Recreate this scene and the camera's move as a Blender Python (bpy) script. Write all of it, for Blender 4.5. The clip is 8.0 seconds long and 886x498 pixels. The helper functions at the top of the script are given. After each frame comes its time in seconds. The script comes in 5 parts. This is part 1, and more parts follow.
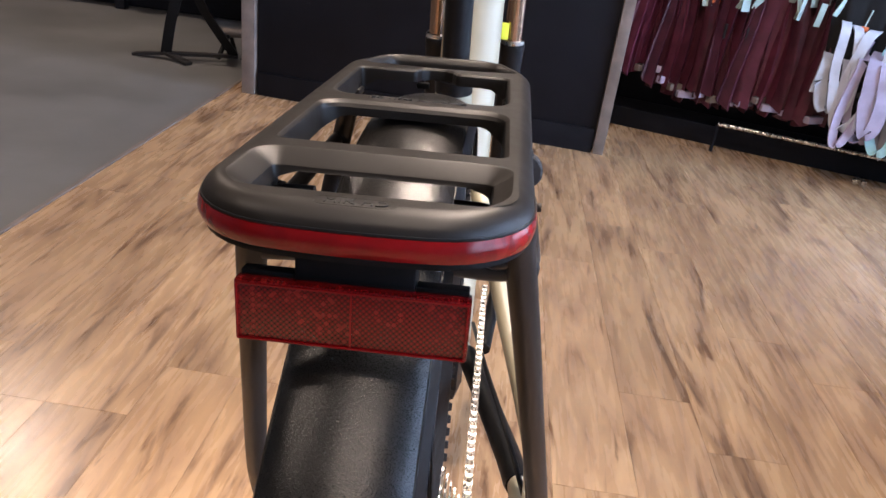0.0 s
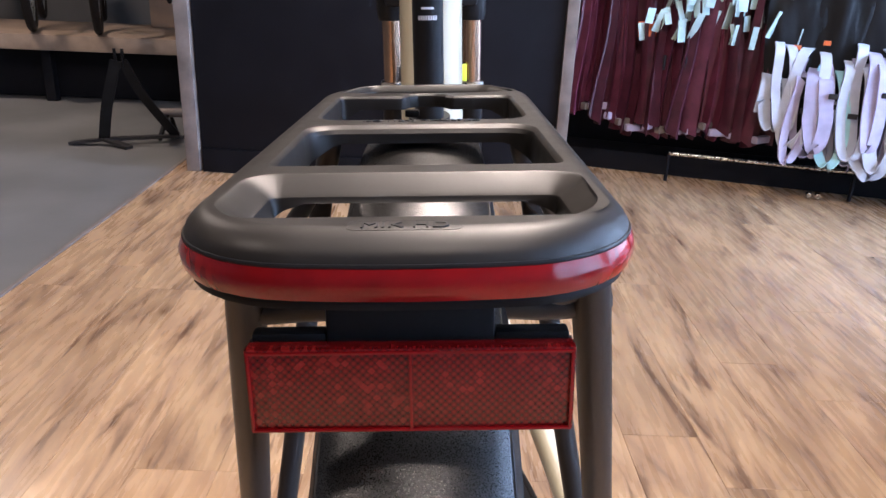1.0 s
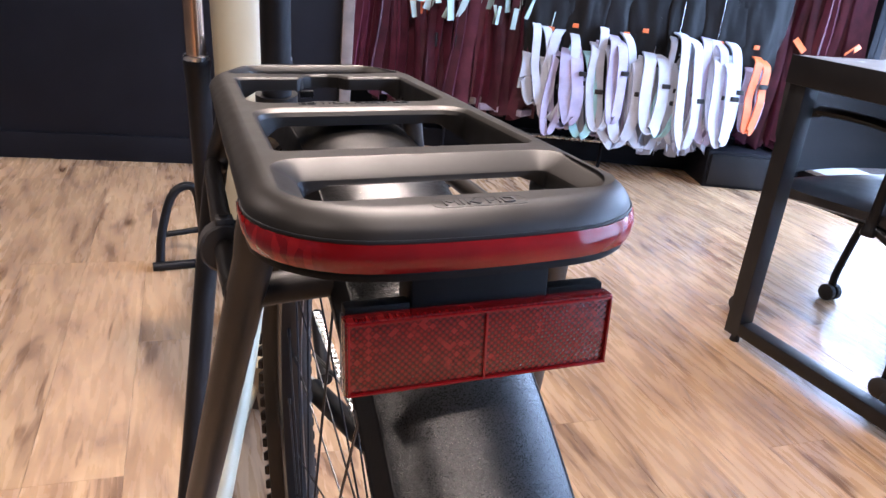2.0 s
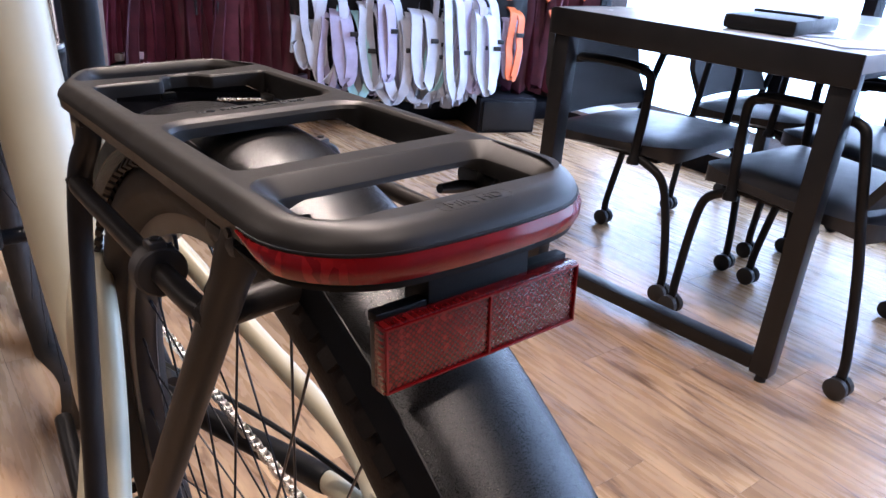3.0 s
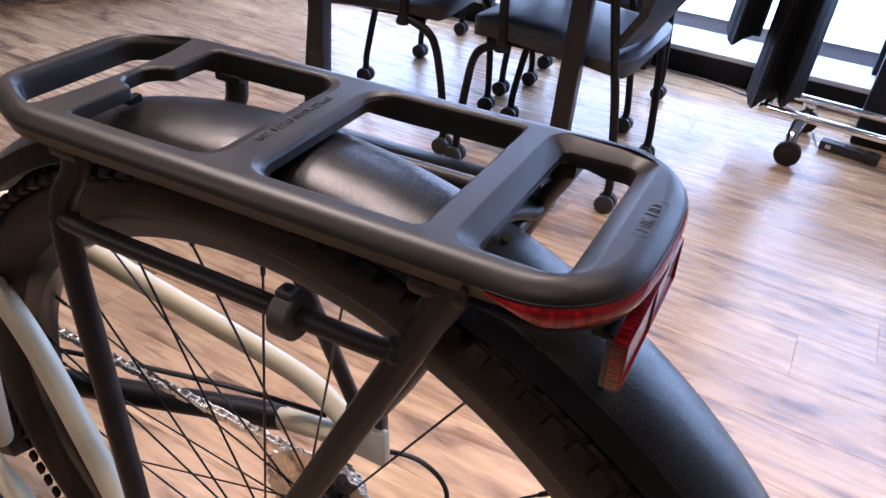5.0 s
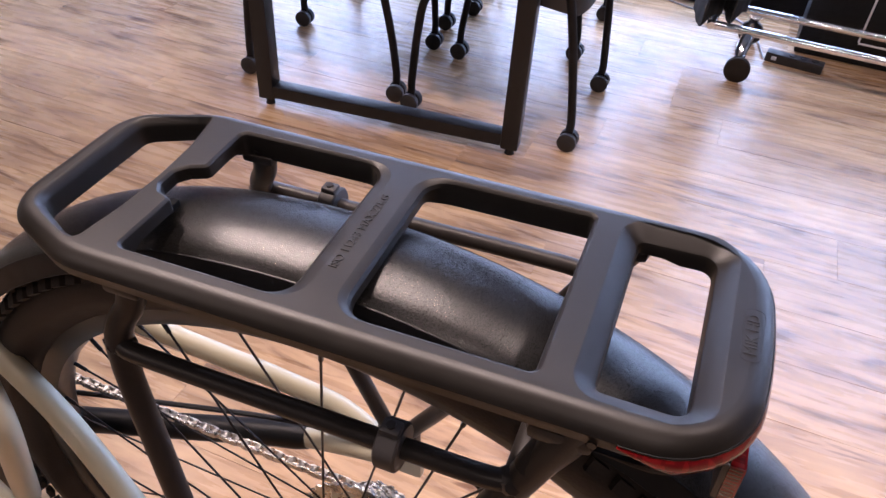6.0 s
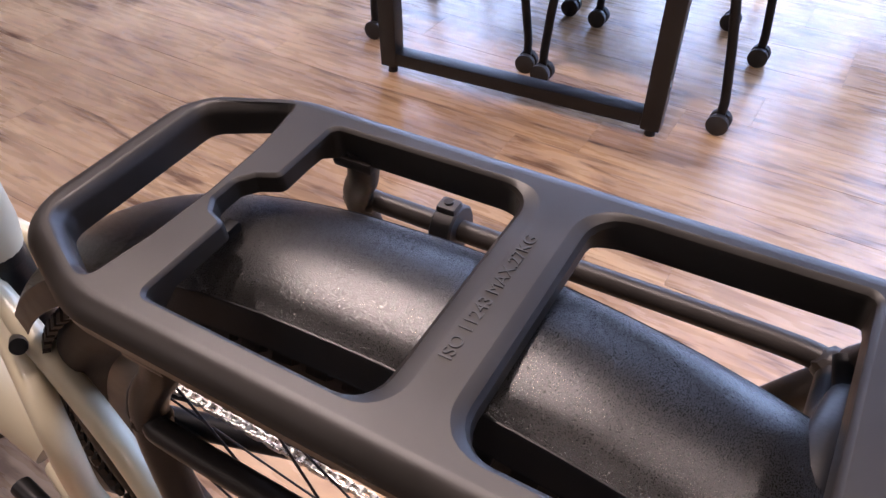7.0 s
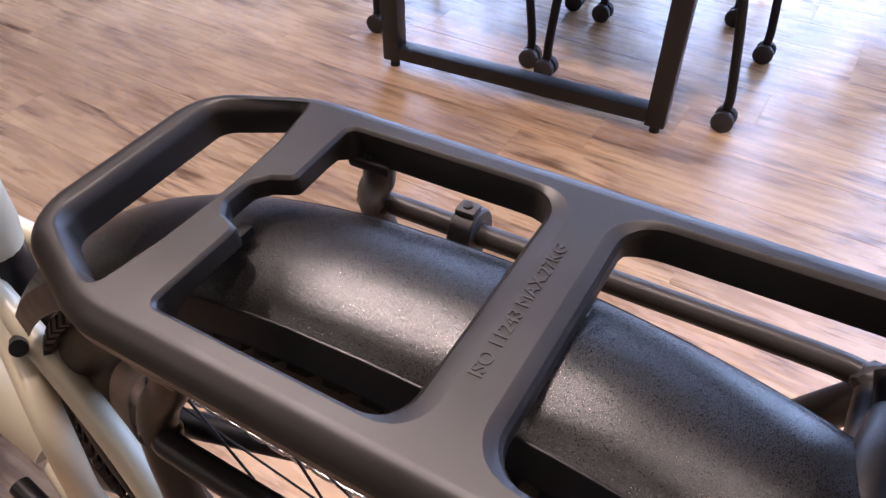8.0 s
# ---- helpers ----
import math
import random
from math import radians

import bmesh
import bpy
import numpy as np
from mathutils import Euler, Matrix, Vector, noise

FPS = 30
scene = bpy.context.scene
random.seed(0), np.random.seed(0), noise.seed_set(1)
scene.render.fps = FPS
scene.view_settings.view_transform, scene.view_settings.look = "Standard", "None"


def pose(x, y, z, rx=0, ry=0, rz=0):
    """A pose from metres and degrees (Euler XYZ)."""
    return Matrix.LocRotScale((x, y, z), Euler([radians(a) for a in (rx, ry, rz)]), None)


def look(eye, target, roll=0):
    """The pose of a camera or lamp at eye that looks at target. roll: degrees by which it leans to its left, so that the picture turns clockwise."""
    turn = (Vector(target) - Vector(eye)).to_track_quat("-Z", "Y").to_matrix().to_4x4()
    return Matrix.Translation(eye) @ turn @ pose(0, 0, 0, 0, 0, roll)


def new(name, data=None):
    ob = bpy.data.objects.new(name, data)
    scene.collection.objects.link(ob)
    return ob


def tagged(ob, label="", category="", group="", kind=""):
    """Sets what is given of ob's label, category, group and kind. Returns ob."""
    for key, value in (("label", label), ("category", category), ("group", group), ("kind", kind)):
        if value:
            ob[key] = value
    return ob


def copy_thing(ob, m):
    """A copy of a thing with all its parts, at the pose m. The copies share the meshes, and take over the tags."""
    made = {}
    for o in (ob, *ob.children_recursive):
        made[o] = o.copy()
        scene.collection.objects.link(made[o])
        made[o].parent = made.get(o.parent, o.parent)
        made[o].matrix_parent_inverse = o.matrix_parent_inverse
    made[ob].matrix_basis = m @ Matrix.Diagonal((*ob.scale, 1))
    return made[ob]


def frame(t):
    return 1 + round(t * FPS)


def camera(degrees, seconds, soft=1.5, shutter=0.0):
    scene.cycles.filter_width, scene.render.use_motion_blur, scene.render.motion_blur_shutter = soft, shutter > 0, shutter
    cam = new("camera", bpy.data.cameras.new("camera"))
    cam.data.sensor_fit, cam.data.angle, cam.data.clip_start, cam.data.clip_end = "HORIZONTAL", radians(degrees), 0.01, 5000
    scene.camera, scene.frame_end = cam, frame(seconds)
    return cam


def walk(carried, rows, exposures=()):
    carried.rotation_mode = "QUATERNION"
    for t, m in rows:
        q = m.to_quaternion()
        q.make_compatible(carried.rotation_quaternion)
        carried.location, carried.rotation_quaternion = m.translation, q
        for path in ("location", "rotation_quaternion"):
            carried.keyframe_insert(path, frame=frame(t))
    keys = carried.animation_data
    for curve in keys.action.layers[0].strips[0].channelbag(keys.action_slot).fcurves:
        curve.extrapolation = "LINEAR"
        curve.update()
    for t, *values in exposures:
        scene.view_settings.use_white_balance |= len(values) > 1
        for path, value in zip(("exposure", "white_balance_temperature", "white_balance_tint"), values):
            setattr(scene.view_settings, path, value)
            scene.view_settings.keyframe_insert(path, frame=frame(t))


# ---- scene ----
cam = camera(62.4, 8.0)
PATH = [
    (0, (0.064, -0.223, 0.897), (-0.013, 1.575, 0.024), 7.5),
    (0.5, (0.043, -0.183, 0.876), (0.023, 1.664, 0.108), 4.3),
    (1, (0.025, -0.158, 0.853), (0.051, 1.709, 0.136), 2.4),
    (1.5, (0.003, -0.152, 0.845), (0.243, 1.698, 0.124), 3.9),
    (2, (-0.073, -0.172, 0.857), (0.574, 1.57, 0.119), 6.1),
    (2.2, (-0.099, -0.185, 0.867), (0.710, 1.490, 0.132), 6.5),
    (3.3, (-0.154, -0.129, 0.875), (1.064, 1.221, 0.041), 3.9),
    (3.5, (-0.153, -0.114, 0.878), (1.102, 1.177, 0.007), 3.5),
    (4, (-0.17, -0.092, 0.878), (1.173, 1.04, -0.078), 3.2),
    (4.5, (-0.218, -0.055, 0.902), (1.232, 0.886, -0.105), 4.4),
    (4.7, (-0.247, -0.034, 0.911), (1.238, 0.827, -0.117), 5.4),
    (5.8, (-0.293, 0.072, 1.028), (1.187, 0.543, -0.233), 6.3),
    (6, (-0.251, 0.093, 1.016), (1.194, 0.614, -0.266), 4.1),
    (6.2, (-0.214, 0.112, 0.998), (1.190, 0.686, -0.304), 4.0),
    (6.5, (-0.172, 0.138, 0.975), (1.164, 0.815, -0.35), 2.3),
    (7, (-0.14, 0.159, 0.955), (1.114, 0.932, -0.399), -0.3),
    (7.5, (-0.13, 0.165, 0.95), (1.099, 0.954, -0.417), -0.7),
    (8, (-0.134, 0.174, 0.95), (1.113, 0.936, -0.415), 0.2),
]
walk(cam, [(t, look(eye, target, roll)) for t, eye, target, roll in PATH], [(0, -0.36, 5800, 20), (0.8, -0.1, 5500, 20), (1.5, 0.1, 5450, 21), (2.1, 0.12, 5450, 22), (3.4, -0.52, 5450, 23), (4.6, -0.44, 5400, 25), (6, -0.5, 5650, 31), (7, -0.4, 5550, 30), (8, -0.33, 5500, 29)])

# ---------- world, light, exposure ----------
world = bpy.data.worlds.new("sky")
scene.world = world
world.use_nodes = True
wn = world.node_tree
sky = wn.nodes.new("ShaderNodeTexSky")
sky.sky_type = "NISHITA"
sky.sun_disc = False
sky.sun_elevation = radians(38)
sky.sun_rotation = radians(60)
wn.nodes["Background"].inputs["Strength"].default_value = 0.15
wn.links.new(sky.outputs[0], wn.nodes["Background"].inputs[0])


LAMP_COLOUR = (1.0, 0.79, 0.55)
WINDOW_POWER = 400
# unseen lamps; places and powers set to brighten rack, floor and concrete
CEILING_LAMPS = ((0.25, 0.5, 68), (0.1, -0.85, 28), (-1.9, -0.3, 26), (-2.7, 3.2, 62), (1.5, 2.3, 4))
# unseen spots added to put highlights on mudguard and rack
ADDED_SPOTS = ((0.35, 1.55, 380), (0.05, 2.0, 130))


def area_lamp(name, m, sx, sy, power, colour):
    data = bpy.data.lights.new(name, "AREA")
    data.shape = "RECTANGLE"
    data.size, data.size_y, data.energy, data.color = sx, sy, power, colour
    ob = new(name, data)
    ob.matrix_world = m
    return ob


# ---------- materials ----------
def material(name, colour, rough=0.5, metal=0.0, scale=20.0, vary=0.15, bump=0.0, bump_scale=200.0, coat=0.0,
             per_object=0.0, rough_vary=0.1, emit=None, spec=0.5):
    mat = bpy.data.materials.new(name)
    mat.use_nodes = True
    nt = mat.node_tree
    bsdf = nt.nodes["Principled BSDF"]
    bsdf.inputs["Roughness"].default_value = rough
    bsdf.inputs["Metallic"].default_value = metal
    bsdf.inputs["Coat Weight"].default_value = coat
    bsdf.inputs["Coat Roughness"].default_value = 0.08
    bsdf.inputs["Specular IOR Level"].default_value = spec
    tc = nt.nodes.new("ShaderNodeTexCoord")
    n1 = nt.nodes.new("ShaderNodeTexNoise")
    n1.inputs["Scale"].default_value = scale
    n1.inputs["Detail"].default_value = 6
    nt.links.new(tc.outputs["Object"], n1.inputs["Vector"])
    ramp = nt.nodes.new("ShaderNodeValToRGB")
    lo = [c * (1 - vary) for c in colour]
    hi = [min(1, c * (1 + vary)) for c in colour]
    ramp.color_ramp.elements[0].position, ramp.color_ramp.elements[1].position = 0.3, 0.7
    ramp.color_ramp.elements[0].color = (*lo, 1)
    ramp.color_ramp.elements[1].color = (*hi, 1)
    nt.links.new(n1.outputs["Fac"], ramp.inputs["Fac"])
    out = ramp.outputs["Color"]
    if per_object:
        info = nt.nodes.new("ShaderNodeObjectInfo")
        hsv = nt.nodes.new("ShaderNodeHueSaturation")
        rng = nt.nodes.new("ShaderNodeMapRange")
        rng.inputs["To Min"].default_value, rng.inputs["To Max"].default_value = 1 - per_object, 1 + per_object
        nt.links.new(info.outputs["Random"], rng.inputs["Value"])
        nt.links.new(rng.outputs["Result"], hsv.inputs["Value"])
        nt.links.new(out, hsv.inputs["Color"])
        out = hsv.outputs["Color"]
    nt.links.new(out, bsdf.inputs["Base Color"])
    rr = nt.nodes.new("ShaderNodeMapRange")
    rr.inputs["To Min"].default_value = max(0.02, rough - rough_vary)
    rr.inputs["To Max"].default_value = min(1, rough + rough_vary)
    nt.links.new(n1.outputs["Fac"], rr.inputs["Value"])
    nt.links.new(rr.outputs["Result"], bsdf.inputs["Roughness"])
    if bump:
        n2 = nt.nodes.new("ShaderNodeTexNoise")
        n2.inputs["Scale"].default_value = bump_scale
        n2.inputs["Detail"].default_value = 3
        nt.links.new(tc.outputs["Object"], n2.inputs["Vector"])
        b = nt.nodes.new("ShaderNodeBump")
        b.inputs["Strength"].default_value = bump
        b.inputs["Distance"].default_value = 0.001
        nt.links.new(n2.outputs["Fac"], b.inputs["Height"])
        nt.links.new(b.outputs["Normal"], bsdf.inputs["Normal"])
    if emit:
        bsdf.inputs["Emission Color"].default_value = (*emit[0], 1)
        bsdf.inputs["Emission Strength"].default_value = emit[1]
    return mat


def wood_floor():
    """Oak-look plank: long streaks, cathedral waves, knots, one tone a plank."""
    mat = bpy.data.materials.new("oak_plank")
    mat.use_nodes = True
    nt = mat.node_tree
    L = nt.links.new
    bsdf = nt.nodes["Principled BSDF"]
    tc = nt.nodes.new("ShaderNodeTexCoord")
    info = nt.nodes.new("ShaderNodeObjectInfo")
    off = nt.nodes.new("ShaderNodeVectorMath")
    off.operation = "SCALE"
    off.inputs["Scale"].default_value = 37.0
    comb = nt.nodes.new("ShaderNodeCombineXYZ")
    for i in range(3):
        L(info.outputs["Random"], comb.inputs[i])
    L(comb.outputs[0], off.inputs[0])
    add = nt.nodes.new("ShaderNodeVectorMath")
    L(tc.outputs["Object"], add.inputs[0])
    L(off.outputs[0], add.inputs[1])
    mp = nt.nodes.new("ShaderNodeMapping")
    mp.inputs["Scale"].default_value = (9.0, 1.7, 1.0)
    L(add.outputs[0], mp.inputs[0])
    n1 = nt.nodes.new("ShaderNodeTexNoise")
    n1.inputs["Scale"].default_value, n1.inputs["Detail"].default_value = 1.0, 8
    n1.inputs["Roughness"].default_value, n1.inputs["Distortion"].default_value = 0.57, 2.2
    L(mp.outputs[0], n1.inputs["Vector"])
    mp2 = nt.nodes.new("ShaderNodeMapping")
    mp2.inputs["Scale"].default_value = (70.0, 7.0, 1.0)
    L(add.outputs[0], mp2.inputs[0])
    n2 = nt.nodes.new("ShaderNodeTexNoise")
    n2.inputs["Scale"].default_value, n2.inputs["Detail"].default_value = 1.0, 5
    L(mp2.outputs[0], n2.inputs["Vector"])
    ramp = nt.nodes.new("ShaderNodeValToRGB")
    els = ramp.color_ramp.elements
    els[0].position, els[0].color = 0.34, (0.215, 0.128, 0.074, 1)
    els[1].position, els[1].color = 0.69, (0.62, 0.41, 0.22, 1)
    for p, c in ((0.42, (0.4, 0.25, 0.142, 1)), (0.53, (0.51, 0.328, 0.18, 1))):
        e = els.new(p)
        e.color = c
    L(n1.outputs["Fac"], ramp.inputs["Fac"])
    mix = nt.nodes.new("ShaderNodeMix")
    mix.data_type, mix.blend_type = "RGBA", "MULTIPLY"
    mix.inputs[0].default_value = 0.22
    r2 = nt.nodes.new("ShaderNodeValToRGB")
    r2.color_ramp.elements[0].position, r2.color_ramp.elements[0].color = 0.35, (0.5, 0.45, 0.42, 1)
    r2.color_ramp.elements[1].position, r2.color_ramp.elements[1].color = 0.6, (1, 1, 1, 1)
    L(n2.outputs["Fac"], r2.inputs["Fac"])
    L(ramp.outputs[0], mix.inputs[6])
    L(r2.outputs[0], mix.inputs[7])
    # knots: sparse dark ovals
    mp3 = nt.nodes.new("ShaderNodeMapping")
    mp3.inputs["Scale"].default_value = (5.0, 2.4, 1.0)
    L(add.outputs[0], mp3.inputs[0])
    vor = nt.nodes.new("ShaderNodeTexVoronoi")
    vor.inputs["Scale"].default_value = 1.0
    L(mp3.outputs[0], vor.inputs["Vector"])
    r3 = nt.nodes.new("ShaderNodeValToRGB")
    r3.color_ramp.elements[0].position, r3.color_ramp.elements[0].color = 0.03, (0.22, 0.15, 0.11, 1)
    r3.color_ramp.elements[1].position, r3.color_ramp.elements[1].color = 0.11, (1, 1, 1, 1)
    L(vor.outputs["Distance"], r3.inputs["Fac"])
    mix2 = nt.nodes.new("ShaderNodeMix")
    mix2.data_type, mix2.blend_type = "RGBA", "MULTIPLY"
    mix2.inputs[0].default_value = 0.8
    L(mix.outputs[2], mix2.inputs[6])
    L(r3.outputs[0], mix2.inputs[7])
    # thin dark cracks and mineral streaks along the grain
    mp4 = nt.nodes.new("ShaderNodeMapping")
    mp4.inputs["Scale"].default_value = (32.0, 3.6, 1.0)
    L(add.outputs[0], mp4.inputs[0])
    n4 = nt.nodes.new("ShaderNodeTexNoise")
    n4.inputs["Scale"].default_value, n4.inputs["Detail"].default_value, n4.inputs["Distortion"].default_value = 1.0, 7, 1.2
    L(mp4.outputs[0], n4.inputs["Vector"])
    r4 = nt.nodes.new("ShaderNodeValToRGB")
    r4.color_ramp.elements[0].position, r4.color_ramp.elements[0].color = 0.605, (1, 1, 1, 1)
    r4.color_ramp.elements[1].position, r4.color_ramp.elements[1].color = 0.7, (0.36, 0.28, 0.25, 1)
    L(n4.outputs["Fac"], r4.inputs["Fac"])
    mix3 = nt.nodes.new("ShaderNodeMix")
    mix3.data_type, mix3.blend_type = "RGBA", "MULTIPLY"
    mix3.inputs[0].default_value = 0.85
    L(mix2.outputs[2], mix3.inputs[6])
    L(r4.outputs[0], mix3.inputs[7])
    mix2 = mix3
    hsv = nt.nodes.new("ShaderNodeHueSaturation")
    rng = nt.nodes.new("ShaderNodeMapRange")
    rng.inputs["To Min"].default_value, rng.inputs["To Max"].default_value = 0.88, 1.08
    L(info.outputs["Random"], rng.inputs["Value"])
    L(rng.outputs[0], hsv.inputs["Value"])
    L(mix2.outputs[2], hsv.inputs["Color"])
    L(hsv.outputs[0], bsdf.inputs["Base Color"])
    rr = nt.nodes.new("ShaderNodeMapRange")
    rr.inputs["To Min"].default_value, rr.inputs["To Max"].default_value = 0.22, 0.33
    L(n2.outputs["Fac"], rr.inputs["Value"])
    L(rr.outputs[0], bsdf.inputs["Roughness"])
    b = nt.nodes.new("ShaderNodeBump")
    bsdf.inputs["Specular IOR Level"].default_value = 0.6
    b.inputs["Strength"].default_value, b.inputs["Distance"].default_value = 0.2, 0.0005
    L(n2.outputs["Fac"], b.inputs["Height"])
    L(b.outputs[0], bsdf.inputs["Normal"])
    return mat


M_OAK = wood_floor()
M_GROUT = material("plank_joint", (0.05, 0.035, 0.025), 0.8)
M_CONCRETE = material("grey_concrete", (0.15, 0.146, 0.142), 0.55, scale=2.2, vary=0.22, bump=0.2, bump_scale=90)
M_PLASTER = material("dark_grey_plaster", (0.13, 0.122, 0.115), 0.8, scale=3, vary=0.05, bump=0.1, bump_scale=120)
M_BEIGE = material("beige_plaster", (0.42, 0.35, 0.28), 0.8, scale=3, vary=0.05, bump=0.1, bump_scale=120)
M_CEIL = material("dark_ceiling", (0.05, 0.048, 0.046), 0.9, scale=3)
M_PANEL = material("charcoal_panel", (0.0065, 0.0065, 0.009), 0.6, spec=0.18, scale=6, vary=0.25, bump=0.1, bump_scale=60)
M_SILL = material("pale_grey_sill", (0.55, 0.56, 0.58), 0.4, scale=6, vary=0.06)
M_GREYOAK = material("greyed_wood_edge", (0.2, 0.165, 0.145), 0.55, scale=14, vary=0.25, bump=0.2, bump_scale=80)
M_RACK = material("satin_black_aluminium", (0.0082, 0.0066, 0.0052), 0.43, 0.0, scale=60, vary=0.1, bump=0.04, bump_scale=3000, spec=0.35)
M_FENDER = material("grained_black_plastic", (0.0045, 0.0042, 0.0038), 0.29, 0.0, scale=2400, vary=0.8, bump=0.15, bump_scale=2200, spec=0.5, rough_vary=0.3)
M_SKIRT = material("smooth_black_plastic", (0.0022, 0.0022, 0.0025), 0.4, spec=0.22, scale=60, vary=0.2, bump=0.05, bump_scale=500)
M_JET = material("jet_black_rubber", (0.0025, 0.0025, 0.0027), 0.5, spec=0.12, scale=60, vary=0.2, bump=0.1, bump_scale=600)
M_BLACK = material("black_plastic", (0.006, 0.006, 0.0065), 0.42, spec=0.2, scale=60, vary=0.2, bump=0.1, bump_scale=600)
M_TUBE = material("satin_black_tube", (0.017, 0.0145, 0.013), 0.4, 0.0, spec=0.2, scale=50, vary=0.15, bump=0.1, bump_scale=1200)
M_RUBBER = material("tyre_rubber", (0.02, 0.0155, 0.0125), 0.62, spec=0.18, scale=40, vary=0.25, bump=0.3, bump_scale=500)
M_CREAM = material("cream_gloss_paint", (0.36, 0.325, 0.228), 0.36, scale=12, vary=0.05, coat=0.1)
M_STEEL = material("bright_steel", (0.62, 0.6, 0.57), 0.28, 1.0, scale=80, vary=0.15)
M_CHROME = material("chrome", (0.75, 0.75, 0.76), 0.12, 1.0, scale=20, vary=0.05, rough_vary=0.04)
M_BRONZE = material("bronze_anodised", (0.46, 0.3, 0.2), 0.22, 1.0, scale=30, vary=0.1)
M_RIM = material("black_rim", (0.008, 0.008, 0.009), 0.32, 0.0, spec=0.25, scale=30)
M_BACKING = material("reflector_backing", (0.01, 0.008, 0.008), 0.4, scale=40)
M_CHAIRBLACK = material("chair_frame_black", (0.007, 0.007, 0.008), 0.42, spec=0.22, scale=30, vary=0.2)
M_CASTER = material("caster_grey", (0.026, 0.024, 0.024), 0.5, spec=0.3, scale=40, vary=0.2)
M_LEATHER = material("black_vinyl", (0.018, 0.018, 0.02), 0.34, spec=0.45, scale=25, vary=0.2, bump=0.3, bump_scale=300)
M_MESHBACK = material("dark_back_fabric", (0.014, 0.0135, 0.014), 0.6, spec=0.3, scale=40, vary=0.25, bump=0.3, bump_scale=500)
M_TABLETOP = material("pale_laminate", (0.42, 0.42, 0.43), 0.25, scale=9, vary=0.1)
M_TABLEDARK = material("dark_table_steel", (0.01, 0.0095, 0.01), 0.36, 0.0, spec=0.35, scale=20, vary=0.2)
M_SHELF = material("shelf_oak", (0.3, 0.22, 0.16), 0.5, scale=10, vary=0.2)
M_MAROON = material("maroon_nylon", (0.08, 0.016, 0.03), 0.42, scale=16, vary=0.4, bump=0.3, bump_scale=70, per_object=0.35)
M_WHITECLOTH = material("white_webbing", (0.56, 0.58, 0.66), 0.6, scale=18, vary=0.12, bump=0.4, bump_scale=120, per_object=0.1)
M_AQUA = material("aqua_webbing", (0.4, 0.68, 0.72), 0.55, scale=18, vary=0.12, bump=0.3, bump_scale=120)
M_LILAC = material("lilac_webbing", (0.46, 0.41, 0.56), 0.6, scale=18, vary=0.15, bump=0.3, bump_scale=120, per_object=0.12)
M_BAG = material("black_nylon", (0.02, 0.02, 0.023), 0.45, scale=14, vary=0.4, bump=0.4, bump_scale=60)
M_PACK = material("dark_pack_nylon", (0.006, 0.006, 0.0066), 0.5, spec=0.3, scale=14, vary=0.4, bump=0.4, bump_scale=60)
M_ORANGE = material("orange_tab", (0.85, 0.19, 0.05), 0.5, scale=30)
M_TAGPAPER = material("pale_green_paper", (0.48, 0.62, 0.6), 0.55, scale=20, vary=0.12, per_object=0.12)
M_YELLOW = material("neon_yellow", (0.7, 0.8, 0.06), 0.5, scale=20)
M_MARK = material("moulded_dark", (0.003, 0.0028, 0.0026), 0.55, scale=60)
M_WHITEPRINT = material("grey_print", (0.45, 0.45, 0.47), 0.5, scale=60)
M_CARTON = material("carton", (0.3, 0.2, 0.13), 0.7, scale=8)


